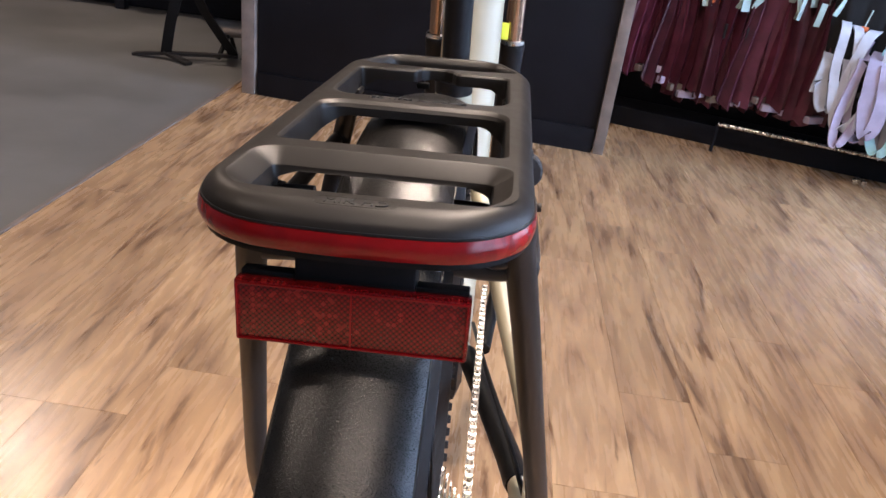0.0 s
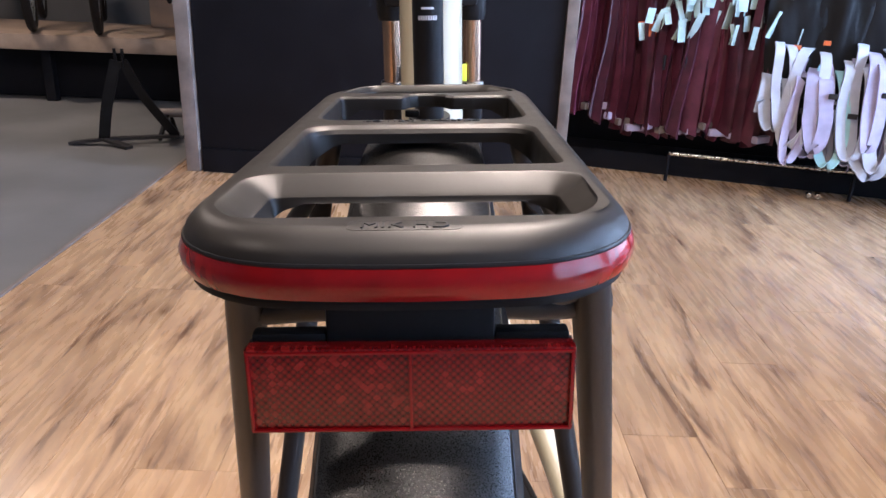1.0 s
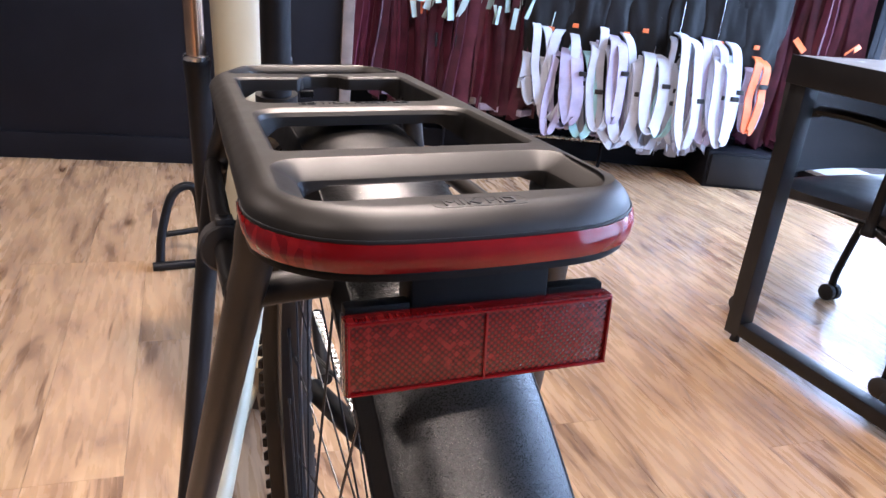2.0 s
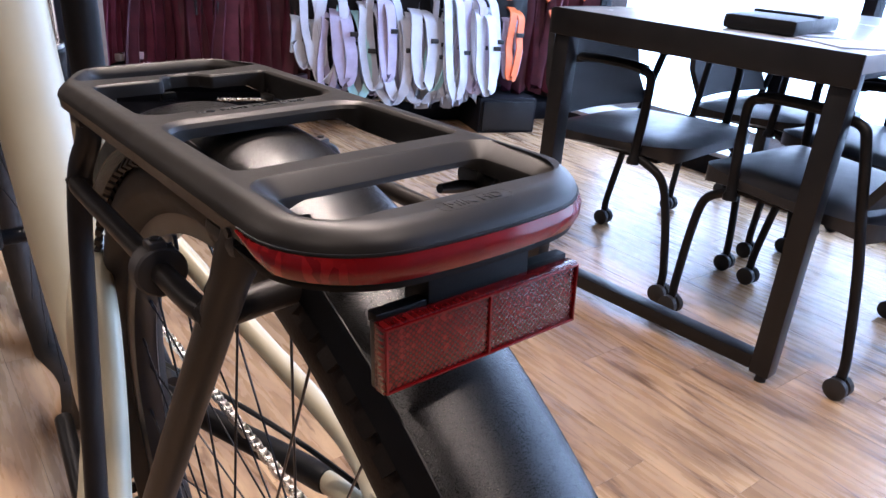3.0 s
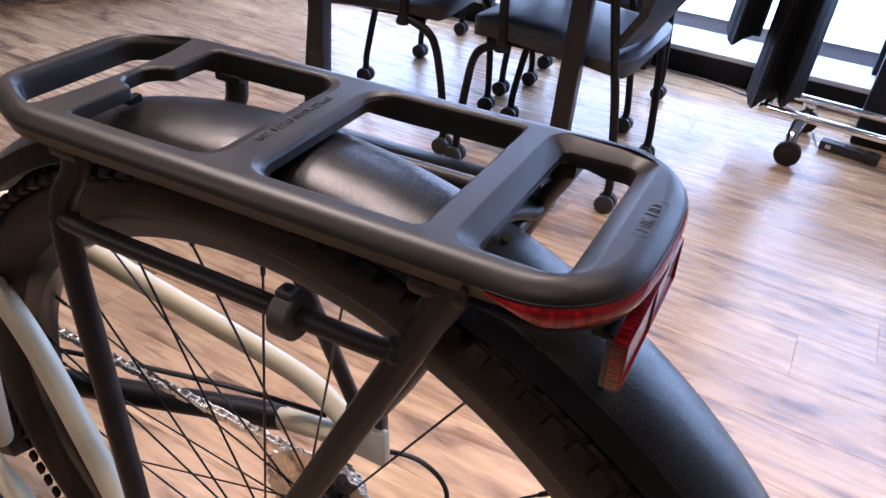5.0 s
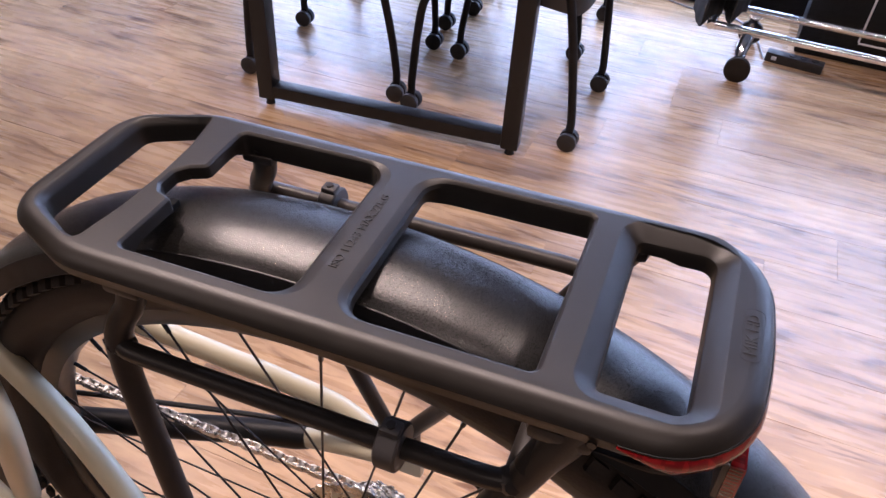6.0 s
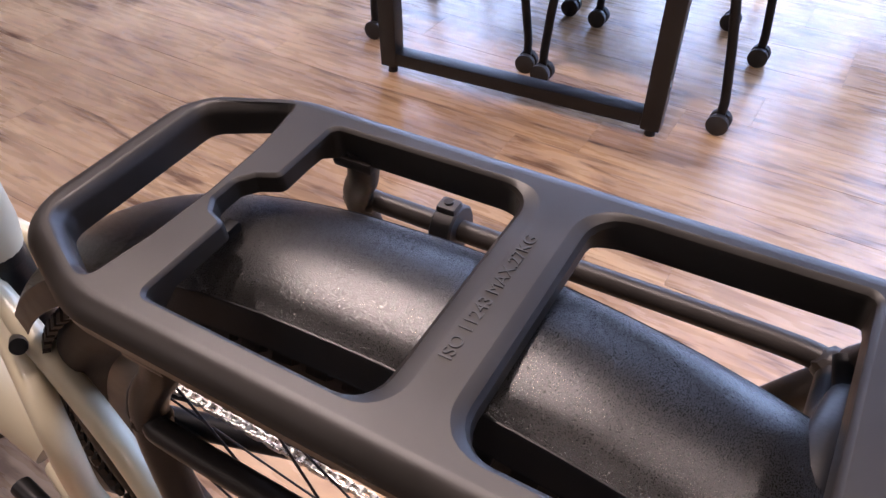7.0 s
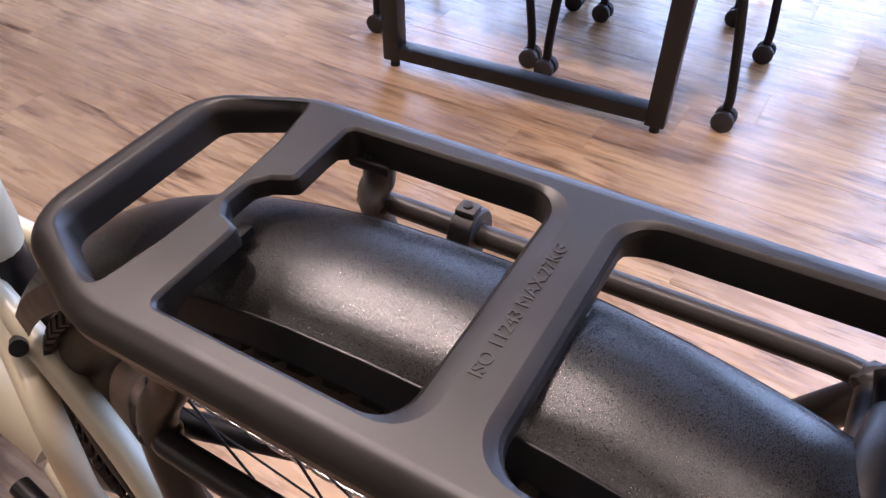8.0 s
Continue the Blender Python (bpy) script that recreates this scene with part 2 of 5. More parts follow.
def red_lens(name, prisms):
    mat = bpy.data.materials.new(name)
    mat.use_nodes = True
    nt = mat.node_tree
    L = nt.links.new
    bsdf = nt.nodes["Principled BSDF"]
    bsdf.inputs["Base Color"].default_value = (0.36, 0.012, 0.012, 1)
    bsdf.inputs["Roughness"].default_value = 0.16
    bsdf.inputs["Coat Weight"].default_value = 0.4 if prisms else 0.12
    bsdf.inputs["Coat Roughness"].default_value = 0.05
    bsdf.inputs["Specular IOR Level"].default_value = 0.3
    tc = nt.nodes.new("ShaderNodeTexCoord")
    if prisms:
        mp = nt.nodes.new("ShaderNodeMapping")
        mp.inputs["Rotation"].default_value = (radians(90), 0, radians(45))
        mp.inputs["Scale"].default_value = (1.0, 1.0, 1.0)
        L(tc.outputs["Object"], mp.inputs[0])
        vor = nt.nodes.new("ShaderNodeTexVoronoi")
        vor.voronoi_dimensions = "2D"
        vor.inputs["Scale"].default_value = 560
        vor.inputs["Randomness"].default_value = 0.0
        L(mp.outputs[0], vor.inputs["Vector"])
        b = nt.nodes.new("ShaderNodeBump")
        b.inputs["Strength"].default_value, b.inputs["Distance"].default_value = 0.25, 0.001
        L(vor.outputs["Distance"], b.inputs["Height"])
        L(b.outputs[0], bsdf.inputs["Normal"])
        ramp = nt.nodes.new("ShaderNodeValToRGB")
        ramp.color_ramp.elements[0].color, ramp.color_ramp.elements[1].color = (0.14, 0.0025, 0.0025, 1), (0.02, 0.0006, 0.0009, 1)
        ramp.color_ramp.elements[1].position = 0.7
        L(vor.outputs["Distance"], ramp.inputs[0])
        # sparkle painted into the base colour: single prisms brighter, gathered in clouds
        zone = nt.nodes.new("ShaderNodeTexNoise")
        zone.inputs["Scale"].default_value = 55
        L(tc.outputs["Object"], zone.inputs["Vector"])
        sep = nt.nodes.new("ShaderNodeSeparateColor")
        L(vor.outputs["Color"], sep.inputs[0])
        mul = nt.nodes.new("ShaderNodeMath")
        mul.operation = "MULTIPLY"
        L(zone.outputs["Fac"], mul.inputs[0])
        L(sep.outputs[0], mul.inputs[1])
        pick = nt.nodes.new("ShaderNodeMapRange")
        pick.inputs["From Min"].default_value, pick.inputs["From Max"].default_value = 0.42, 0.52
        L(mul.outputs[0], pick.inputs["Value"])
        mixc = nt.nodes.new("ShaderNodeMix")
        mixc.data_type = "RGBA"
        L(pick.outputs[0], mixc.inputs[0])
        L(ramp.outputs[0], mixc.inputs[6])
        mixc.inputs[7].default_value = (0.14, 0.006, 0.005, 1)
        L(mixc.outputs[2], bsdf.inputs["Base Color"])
    else:
        n = nt.nodes.new("ShaderNodeTexNoise")
        n.inputs["Scale"].default_value = 45
        L(tc.outputs["Object"], n.inputs["Vector"])
        ramp = nt.nodes.new("ShaderNodeValToRGB")
        ramp.color_ramp.elements[0].color, ramp.color_ramp.elements[1].color = (0.06, 0.001, 0.0015, 1), (0.2, 0.004, 0.004, 1)
        L(n.outputs["Fac"], ramp.inputs[0])
        # glints of the moulded facets near both ends, painted as a brighter red
        sep = nt.nodes.new("ShaderNodeSeparateXYZ")
        L(tc.outputs["Object"], sep.inputs[0])
        far = nt.nodes.new("ShaderNodeMath")
        far.operation = "ABSOLUTE"
        L(sep.outputs[0], far.inputs[0])
        ends = nt.nodes.new("ShaderNodeMapRange")
        ends.inputs["From Min"].default_value, ends.inputs["From Max"].default_value = 0.048, 0.068
        L(far.outputs[0], ends.inputs["Value"])
        mp = nt.nodes.new("ShaderNodeMapping")
        mp.inputs["Scale"].default_value = (330, 330, 130)
        L(tc.outputs["Object"], mp.inputs[0])
        facet = nt.nodes.new("ShaderNodeTexVoronoi")
        facet.inputs["Scale"].default_value = 1.0
        L(mp.outputs[0], facet.inputs["Vector"])
        cell = nt.nodes.new("ShaderNodeSeparateColor")
        L(facet.outputs["Color"], cell.inputs[0])
        hot = nt.nodes.new("ShaderNodeMapRange")
        hot.inputs["From Min"].default_value, hot.inputs["From Max"].default_value = 0.5, 0.8
        L(cell.outputs[0], hot.inputs["Value"])
        both = nt.nodes.new("ShaderNodeMath")
        both.operation = "MULTIPLY"
        L(ends.outputs[0], both.inputs[0])
        L(hot.outputs[0], both.inputs[1])
        mixc = nt.nodes.new("ShaderNodeMix")
        mixc.data_type = "RGBA"
        L(both.outputs[0], mixc.inputs[0])
        L(ramp.outputs[0], mixc.inputs[6])
        mixc.inputs[7].default_value = (0.24, 0.008, 0.007, 1)
        L(mixc.outputs[2], bsdf.inputs["Base Color"])
    return mat


M_REDLENS = red_lens("red_tail_lens", False)
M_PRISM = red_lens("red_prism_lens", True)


# ---------- mesh helpers ----------
def mesh_object(name, bm, mat, smooth=True, sharp=38):
    me = bpy.data.meshes.new(name)
    bm.normal_update()
    bm.to_mesh(me)
    bm.free()
    me.materials.append(mat)
    if smooth:
        me.polygons.foreach_set("use_smooth", [True] * len(me.polygons))
        me.set_sharp_from_angle(angle=radians(sharp))
    return new(name, me)


def thing(name, m, label, category, group="", kind=""):
    ob = new(name)
    ob.empty_display_size = 0.1
    ob.matrix_world = m
    return tagged(ob, label, category, group, kind)


def part(name, bm, mat, parent, label="", smooth=True, sharp=38):
    ob = mesh_object(name, bm, mat, smooth, sharp)
    ob.parent = parent
    if label:
        ob["label"] = label
    return ob


def box_bm(cx, cy, cz, sx, sy, sz, bevel=0.0, m=None, bm=None):
    own = bm if bm is not None else bmesh.new()
    made = bmesh.ops.create_cube(own, size=1.0)["verts"]
    for v in made:
        v.co = Vector((cx + v.co.x * sx, cy + v.co.y * sy, cz + v.co.z * sz))
    if bevel:
        es = list({e for v in made for e in v.link_edges})
        made = bmesh.ops.bevel(own, geom=es, offset=bevel, segments=2, affect="EDGES", profile=0.6)["verts"]
    if m is not None:
        bmesh.ops.transform(own, matrix=m, verts=made)
    return own


def tube_bm(points, radius, sides=12, closed=False, bm=None, caps=True, flat=1.0):
    """A round bar swept along points; radius is a number or one for each point."""
    own = bm if bm is not None else bmesh.new()
    pts = [Vector(p) for p in points]
    n = len(pts)
    radii = radius if isinstance(radius, (list, tuple)) else [radius] * n
    rings = []
    side = None
    for i, p in enumerate(pts):
        a = pts[(i - 1) % n] if closed or i > 0 else p
        b = pts[(i + 1) % n] if closed or i < n - 1 else p
        d = (b - a).normalized()
        if side is None:
            side = d.cross(Vector((0, 0, 1)))
            if side.length < 0.05:
                side = d.cross(Vector((1, 0, 0)))
        side = (side - d * side.dot(d)).normalized()
        up = side.cross(d)
        rings.append([own.verts.new(p + side * (radii[i] * flat * math.cos(2 * math.pi * k / sides)) + up * (radii[i] * math.sin(2 * math.pi * k / sides))) for k in range(sides)])
    for i in range(n if closed else n - 1):
        r0, r1 = rings[i], rings[(i + 1) % n]
        for k in range(sides):
            own.faces.new((r0[k], r0[(k + 1) % sides], r1[(k + 1) % sides], r1[k]))
    if caps and not closed:
        own.faces.new(list(reversed(rings[0])))
        own.faces.new(rings[-1])
    bmesh.ops.recalc_face_normals(own, faces=own.faces[:])
    return own


def smooth_path(points, steps=6):
    """Catmull-Rom through the points."""
    p = [Vector(q) for q in points]
    p = [p[0] * 2 - p[1]] + p + [p[-1] * 2 - p[-2]]
    out = []
    for i in range(1, len(p) - 2):
        for s in range(steps):
            t = s / steps
            out.append(0.5 * (2 * p[i] + (p[i + 1] - p[i - 1]) * t + (2 * p[i - 1] - 5 * p[i] + 4 * p[i + 1] - p[i + 2]) * t * t
                              + (3 * p[i] - p[i - 1] - 3 * p[i + 1] + p[i + 2]) * t ** 3))
    out.append(p[-2])
    return out


def rounded_loop(corners, seg=8):
    """Closed 2D loop, counter-clockwise, from (x, y, radius) corners."""
    n = len(corners)
    out = []
    for i in range(n):
        p = Vector(corners[i][:2])
        a = (Vector(corners[i - 1][:2]) - p).normalized()
        b = (Vector(corners[(i + 1) % n][:2]) - p).normalized()
        ang = math.acos(max(-1, min(1, a.dot(b))))
        cut = corners[i][2] / math.tan(ang / 2)
        s, e = p + a * cut, p + b * cut
        c = p + (a + b).normalized() * (corners[i][2] / math.sin(ang / 2))
        a0, a1 = math.atan2(*(s - c).yx), math.atan2(*(e - c).yx)
        d = (a1 - a0 + math.pi) % (2 * math.pi) - math.pi
        for k in range(seg + 1):
            t = a0 + d * k / seg
            out.append(c + Vector((math.cos(t), math.sin(t))) * corners[i][2])
    return out


def densify(loop, step):
    out = []
    n = len(loop)
    for i in range(n):
        a, b = loop[i], loop[(i + 1) % n]
        k = max(1, int((b - a).length / step))
        out += [a.lerp(b, j / k) for j in range(k)]
    return out


def inset(loop, d):
    n = len(loop)
    out = []
    for i in range(n):
        t = (loop[(i + 1) % n] - loop[i - 1]).normalized()
        out.append(loop[i] + Vector((-t.y, t.x)) * d)
    return out


def cyl_bm(a, b, r0, r1=None, sides=20, bm=None):
    return tube_bm([a, b], [r0, r0 if r1 is None else r1], sides, bm=bm)

# ---------- bicycle: rack frame, x right, y forward, z up from the deck's top ----------
R_AX, F_AX, U_AX = Vector((0.99880, 0.01012, 0.04788)), Vector((-0.00800, 0.99899, -0.04420)), Vector((-0.04828, 0.04376, 0.99787))
DECK = Vector((0.016, 0.235, 0.7755))
turn = Matrix((R_AX, F_AX, U_AX)).transposed().to_4x4()
bicycle = thing("bicycle", Matrix.Translation(DECK) @ turn @ Matrix.Translation((0, 0, -0.775)), "cream city e-bike with black luggage rack, leaning on its stand", "bicycle")
UP = Matrix.Translation((0, 0, 0.775))


def bpart(name, bm, mat, parent=None, label="", smooth=True, sharp=38):
    bmesh.ops.transform(bm, matrix=UP, verts=bm.verts[:])
    return part(name, bm, mat, parent or bicycle, label, smooth, sharp)


# --- rack deck ---
OUTLINE = densify(rounded_loop([(-0.0748, -0.2015, 0.046), (0, -0.2085, 0.3), (0.0705, -0.2015, 0.044), (0.0762, 0.14, 0.06), (0.054, 0.1988, 0.032),
                                (-0.0505, 0.1988, 0.032), (-0.0748, 0.138, 0.06)], 9), 0.008)
NOTCH = [(0.0592, 0.0115, 0.016), (0.0592, 0.1135, 0.006), (0.0195, 0.1125, 0.002), (0.0155, 0.1215, 0.003), (0.0085, 0.1275, 0.006), (-0.0055, 0.1275, 0.006),
         (-0.0125, 0.1225, 0.003), (-0.0155, 0.1135, 0.002), (-0.0592, 0.1135, 0.006), (-0.0592, 0.0115, 0.016)]
HOLES = [
    # corners, section of (inset, height) from the top edge down
    ([(0.059, -0.1135, 0.006), (0.059, -0.0135, 0.017), (-0.059, -0.0135, 0.017), (-0.059, -0.1135, 0.006)],
     [(0, 0), (0.0011, -0.0006), (0.0021, -0.0018), (0.0027, -0.004), (0.003, -0.0165)]),
    (NOTCH, [(0, 0), (0.0009, -0.0005), (0.0017, -0.0015), (0.0021, -0.0035), (0.0022, -0.0165)]),
    ([(0.0635, -0.187, 0.018), (0.0625, -0.1262, 0.014), (-0.0625, -0.1262, 0.014), (-0.0635, -0.187, 0.018)],
     [(0, 0), (0.0004, -0.0001), (0.0012, -0.0006), (0.0088, -0.0056), (0.0100, -0.0068), (0.0106, -0.0085), (0.011, -0.0165)]),
    ([(0.0672, 0.139, 0.006), (0.0645, 0.15, 0.01), (0.0475, 0.184, 0.014), (-0.0435, 0.184, 0.014), (-0.0602, 0.15, 0.01), (-0.0625, 0.136, 0.006),
      (-0.032, 0.1317, 0.06), (0, 0.1302, 0.1), (0.034, 0.132, 0.06)],
     [(0, 0), (0.0006, -0.0002), (0.0014, -0.0008), (0.0038, -0.0038), (0.0044, -0.0056), (0.0046, -0.0165)]),
]


def ring_verts(bm, loop, z):
    return [bm.verts.new((p.x, p.y, z)) for p in loop]


def bridge(bm, a, b):
    n = len(a)
    for i in range(n):
        bm.faces.new((a[i], a[(i + 1) % n], b[(i + 1) % n], b[i]))


def build_deck():
    bm = bmesh.new()
    sect = [(0.0105, 0), (0.0085, -0.0002), (0.0066, -0.0008), (0.0049, -0.0018), (0.0033, -0.0031), (0.0018, -0.0046), (0.0008, -0.0062), (0.0001, -0.0082), (0.0006, -0.0092),
            (0.001, -0.0145), (0.003, -0.0162), (0.009, -0.0165)]
    tops, bottoms = [], []
    rings = [ring_verts(bm, inset(OUTLINE, d), z) for d, z in sect]
    for a, b in zip(rings, rings[1:]):
        bridge(bm, b, a)
    tops.append(rings[0])
    bottoms.append(rings[-1])
    for corners, section in HOLES:
        loop = densify(rounded_loop(corners, 6), 0.008)
        rings = [ring_verts(bm, inset(loop, d), z) for d, z in section]
        # the middle cross bar rolls over softly on both flanks
        for ring, roll in zip(rings, (1, 0.62, 0.25, 0.0, 0.0, 0.0)):
            for v in ring:
                if 0 < v.co.y < 0.05:
                    v.co.y -= 0.0065 * roll * min(1, (0.05 - v.co.y) / 0.03)
                elif -0.05 < v.co.y < 0:
                    v.co.y += 0.0035 * roll * min(1, (v.co.y + 0.05) / 0.03)
        for v in rings[-1]:
            # the cross bars are thinner than the side rails
            v.co.z = -0.0165 + 0.0075 * min(1, max(0, (0.056 - abs(v.co.x)) / 0.012)) * (0 if v.co.y < -0.15 or v.co.y > 0.14 else 1)
        for a, b in zip(rings, rings[1:]):
            bridge(bm, a, b)
        tops.append(rings[0])
        bottoms.append(rings[-1])
    under = {a: b for lt, lb in zip(tops, bottoms) for a, b in zip(lt, lb)}
    es = [bm.edges.get((lp[i], lp[(i + 1) % len(lp)])) for lp in tops for i in range(len(lp))]
    made = bmesh.ops.triangle_fill(bm, use_beauty=True, use_dissolve=False, edges=es)["geom"]
    for f in [g for g in made if isinstance(g, bmesh.types.BMFace)]:
        bm.faces.new([under[v] for v in reversed(f.verts)])
    bmesh.ops.recalc_face_normals(bm, faces=bm.faces[:])
    return bm


rack = bpart("luggage_rack", build_deck(), M_RACK, None, "satin black cast luggage rack deck with four openings", True, 24)
for poly in rack.data.polygons:
    if abs(poly.normal.z) > 0.9995:
        poly.use_smooth = False


def tail_strip(d_out, z_top, z_bot, v_end, bulge):
    """A strip along the rear of the outline that tapers out at its ends."""
    bm = bmesh.new()
    idx = [i for i, p in enumerate(OUTLINE) if p.y < v_end]
    start = next(i for i in idx if (i - 1) % len(OUTLINE) not in idx)
    seq = [(start + k) % len(OUTLINE) for k in range(len(idx))]
    cols = []
    for i in seq:
        t = (OUTLINE[(i + 1) % len(OUTLINE)] - OUTLINE[i - 1]).normalized()
        nrm = Vector((t.y, -t.x))
        fade = min(1, max(0.08, (v_end - OUTLINE[i].y) / 0.025))
        mid = z_top
        col = []
        for k in range(7):
            s = k / 6
            off = d_out + bulge * math.sin(math.pi * s) * fade
            q = OUTLINE[i] + nrm * off
            col.append(bm.verts.new((q.x, q.y, mid + (z_bot - z_top) * s * fade)))
        q = OUTLINE[i] - nrm * 0.008
        col.append(bm.verts.new((q.x, q.y, mid + (z_bot - z_top) * fade)))
        q = OUTLINE[i] - nrm * 0.008
        col.append(bm.verts.new((q.x, q.y, mid)))
        cols.append(col)
    for a, b in zip(cols, cols[1:]):
        for k in range(len(a)):
            bm.faces.new((a[k], b[k], b[(k + 1) % len(a)], a[(k + 1) % len(a)]))
    bm.faces.new(cols[0])
    bm.faces.new(list(reversed(cols[-1])))
    bmesh.ops.recalc_face_normals(bm, faces=bm.faces[:])
    return bm


bpart("tail_light", tail_strip(0.0006, -0.0092, -0.0188, -0.150, 0.0014), M_REDLENS, rack, "glossy red tail light strip")
bpart("light_seal", tail_strip(0.0003, -0.0080, -0.0094, -0.146, 0.0003), M_BLACK, rack, "thin black seal above the light")
bpart("light_base", tail_strip(-0.0012, -0.0186, -0.0222, -0.142, 0.0002), M_JET, rack, "black underside of the tail light")


def text_bm(body, size, m, depth):
    cu = bpy.data.curves.new("lettering", "FONT")
    cu.body, cu.size, cu.extrude, cu.align_x, cu.align_y = body, size, depth, "CENTER", "CENTER"
    ob = bpy.data.objects.new("lettering", cu)
    scene.collection.objects.link(ob)
    me = bpy.data.meshes.new_from_object(ob.evaluated_get(bpy.context.evaluated_depsgraph_get()))
    bpy.data.objects.remove(ob)
    bm = bmesh.new()
    bm.from_mesh(me)
    bpy.data.meshes.remove(me)
    bmesh.ops.transform(bm, matrix=m, verts=bm.verts[:])
    return bm


bpart("lettering", text_bm("ISO 11243 MAX.27KG", 0.0068, pose(0.0, 0.0005, 0.0002, 0, 0, 0), 0.0003), M_MARK, rack, "moulded load rating lettering", False)
bpart("lettering", text_bm("MIK HD", 0.0076, pose(-0.001, -0.1960, 0.0001, 0, 0, 0), 0.0002), M_MARK, rack, "moulded system lettering", False)
border = densify(rounded_loop([(-0.0175, -0.2005, 0.003), (0.0155, -0.2005, 0.003), (0.0155, -0.1915, 0.003), (-0.0175, -0.1915, 0.003)], 4), 0.004)
bpart("lettering_border", tube_bm([(p.x, p.y, -0.00004) for p in border], 0.00012, 6, True), M_RACK, rack)

# adapter hook under the front cross bar
bm = box_bm(-0.009, 0.119, -0.0125, 0.01, 0.006, 0.005, 0.0012)
bpart("adapter_catch", bm, M_JET, rack, "black catch under the notched bar")

# --- rack legs, rails, clamps, bridge ---
for s in (-1, 1):
    rear = smooth_path([(s * 0.064, -0.136, -0.014), (s * 0.0666, -0.1285, -0.03), (s * 0.0808, -0.0905, -0.11), (s * 0.0962, -0.0475, -0.2), (s * 0.1135, 0.002, -0.3), (s * 0.121, 0.03, -0.35), (s * 0.123, 0.044, -0.376)], 5)
    bpart("rack_leg", tube_bm(rear, [0.0096] * 6 + [0.0084] * (len(rear) - 6), 14), M_TUBE, rack)
    front = smooth_path([(s * 0.064, 0.103, -0.012), (s * 0.066, 0.107, -0.032), (s * 0.074, 0.119, -0.064), (s * 0.088, 0.105, -0.15), (s * 0.104, 0.086, -0.258), (s * 0.122, 0.064, -0.372)], 5)
    bpart("rack_leg", tube_bm(front, [0.0078] * len(front), 14), M_TUBE, rack)
    bpart("leg_foot", box_bm(s * 0.123, 0.053, -0.384, 0.013, 0.044, 0.03, 0.004), M_TUBE, rack)
    rz = -0.0615 if s < 0 else -0.058
    rail = smooth_path([(s * 0.072, 0.121, rz + 0.001), (s * 0.0755, 0.113, rz + 0.001), (s * 0.0768, 0.098, rz), (s * 0.0768, 0.0, rz), (s * 0.0768, -0.07, rz), (s * 0.0762, -0.1, rz), (s * 0.073, -0.112, rz)], 5)
    bpart("pannier_rail", tube_bm(rail, 0.0056, 14), M_TUBE, rack)
    for y0, z0, x0 in ((-0.111, rz, 0.0735), (0.1185, rz, 0.0735)):
        bm = bmesh.new()
        for v in bmesh.ops.create_icosphere(bm, subdivisions=3, radius=0.0078)["verts"]:
            v.co += v.normal * 0.0012 * noise.noise(v.co * 400)
            v.co = Vector((s * x0 + v.co.x, y0 + v.co.y * 1.2, z0 + v.co.z))
        bpart("weld_bead", bm, M_TUBE, rack)
    # cross stub from the leg to the mudguard
    stub = smooth_path([(s * 0.073, -0.112, rz), (s * 0.055, -0.112, -0.06), (s * 0.034, -0.112, -0.059)], 4)
    bpart("stub_tube", tube_bm(stub, 0.0072, 12), M_TUBE, rack)
    gusset = smooth_path([(s * 0.0715, -0.116, -0.05), (s * 0.065, -0.122, -0.033), (s * 0.051, -0.127, -0.0235), (s * 0.034, -0.129, -0.0205)], 5)
    bpart("gusset", tube_bm(gusset, [0.0068 - 0.0045 * k / (len(gusset) - 1) for k in range(len(gusset))], 12), M_TUBE, rack)
    # pannier stop clamp on the rail
    cv = -0.05 if s < 0 else 0.066
    clamp = bpart("rail_clamp", tube_bm([(s * 0.0768, cv - 0.006, rz), (s * 0.0768, cv - 0.005, rz), (s * 0.0768, cv + 0.005, rz), (s * 0.0768, cv + 0.006, rz)], [0.0116, 0.0128, 0.0128, 0.0116], 24), M_CASTER, rack, "black plastic pannier stop")
    bpart("clamp_ear", box_bm(s * 0.0768, cv, rz + 0.013, 0.009, 0.0105, 0.005, 0.0018), M_CASTER, rack)
    bpart("clamp_screw", cyl_bm((s * 0.0768, cv, rz + 0.0149), (s * 0.0768, cv, rz + 0.0166), 0.0024, sides=12), M_TUBE, rack)
    # bracket plates beneath the deck
    bpart("deck_lug", box_bm(s * 0.064, 0.104, -0.018, 0.018, 0.022, 0.006, 0.002), M_TUBE, rack)
    bpart("deck_lug", box_bm(s * 0.065, -0.128, -0.0205, 0.018, 0.03, 0.01, 0.004), M_TUBE, rack)
    bpart("lug_bolt", cyl_bm((s * 0.0735, -0.1418, -0.0136), (s * 0.0753, -0.1418, -0.0136), 0.0021, sides=10), M_TUBE, rack)

# bent stay that holds the mudguard at the rear opening
bm = tube_bm(smooth_path([(0.071, -0.115, -0.047), (0.058, -0.118, -0.052), (0.048, -0.116, -0.047), (0.03, -0.113, -0.0405), (0.012, -0.111, -0.039), (-0.004, -0.11, -0.0415)], 6), 0.0056, 14, flat=1.35)
bpart("mudguard_bracket", bm, M_BLACK, rack, "bent black bracket joining rack and mudguard")
bpart("bracket_screw", cyl_bm((0.001, -0.126, -0.0375), (0.0, -0.1285, -0.0335), 0.003, sides=12), M_TUBE, rack)

# --- wheel, mudguard ---
AX = Vector((0, 0.045, -0.41))


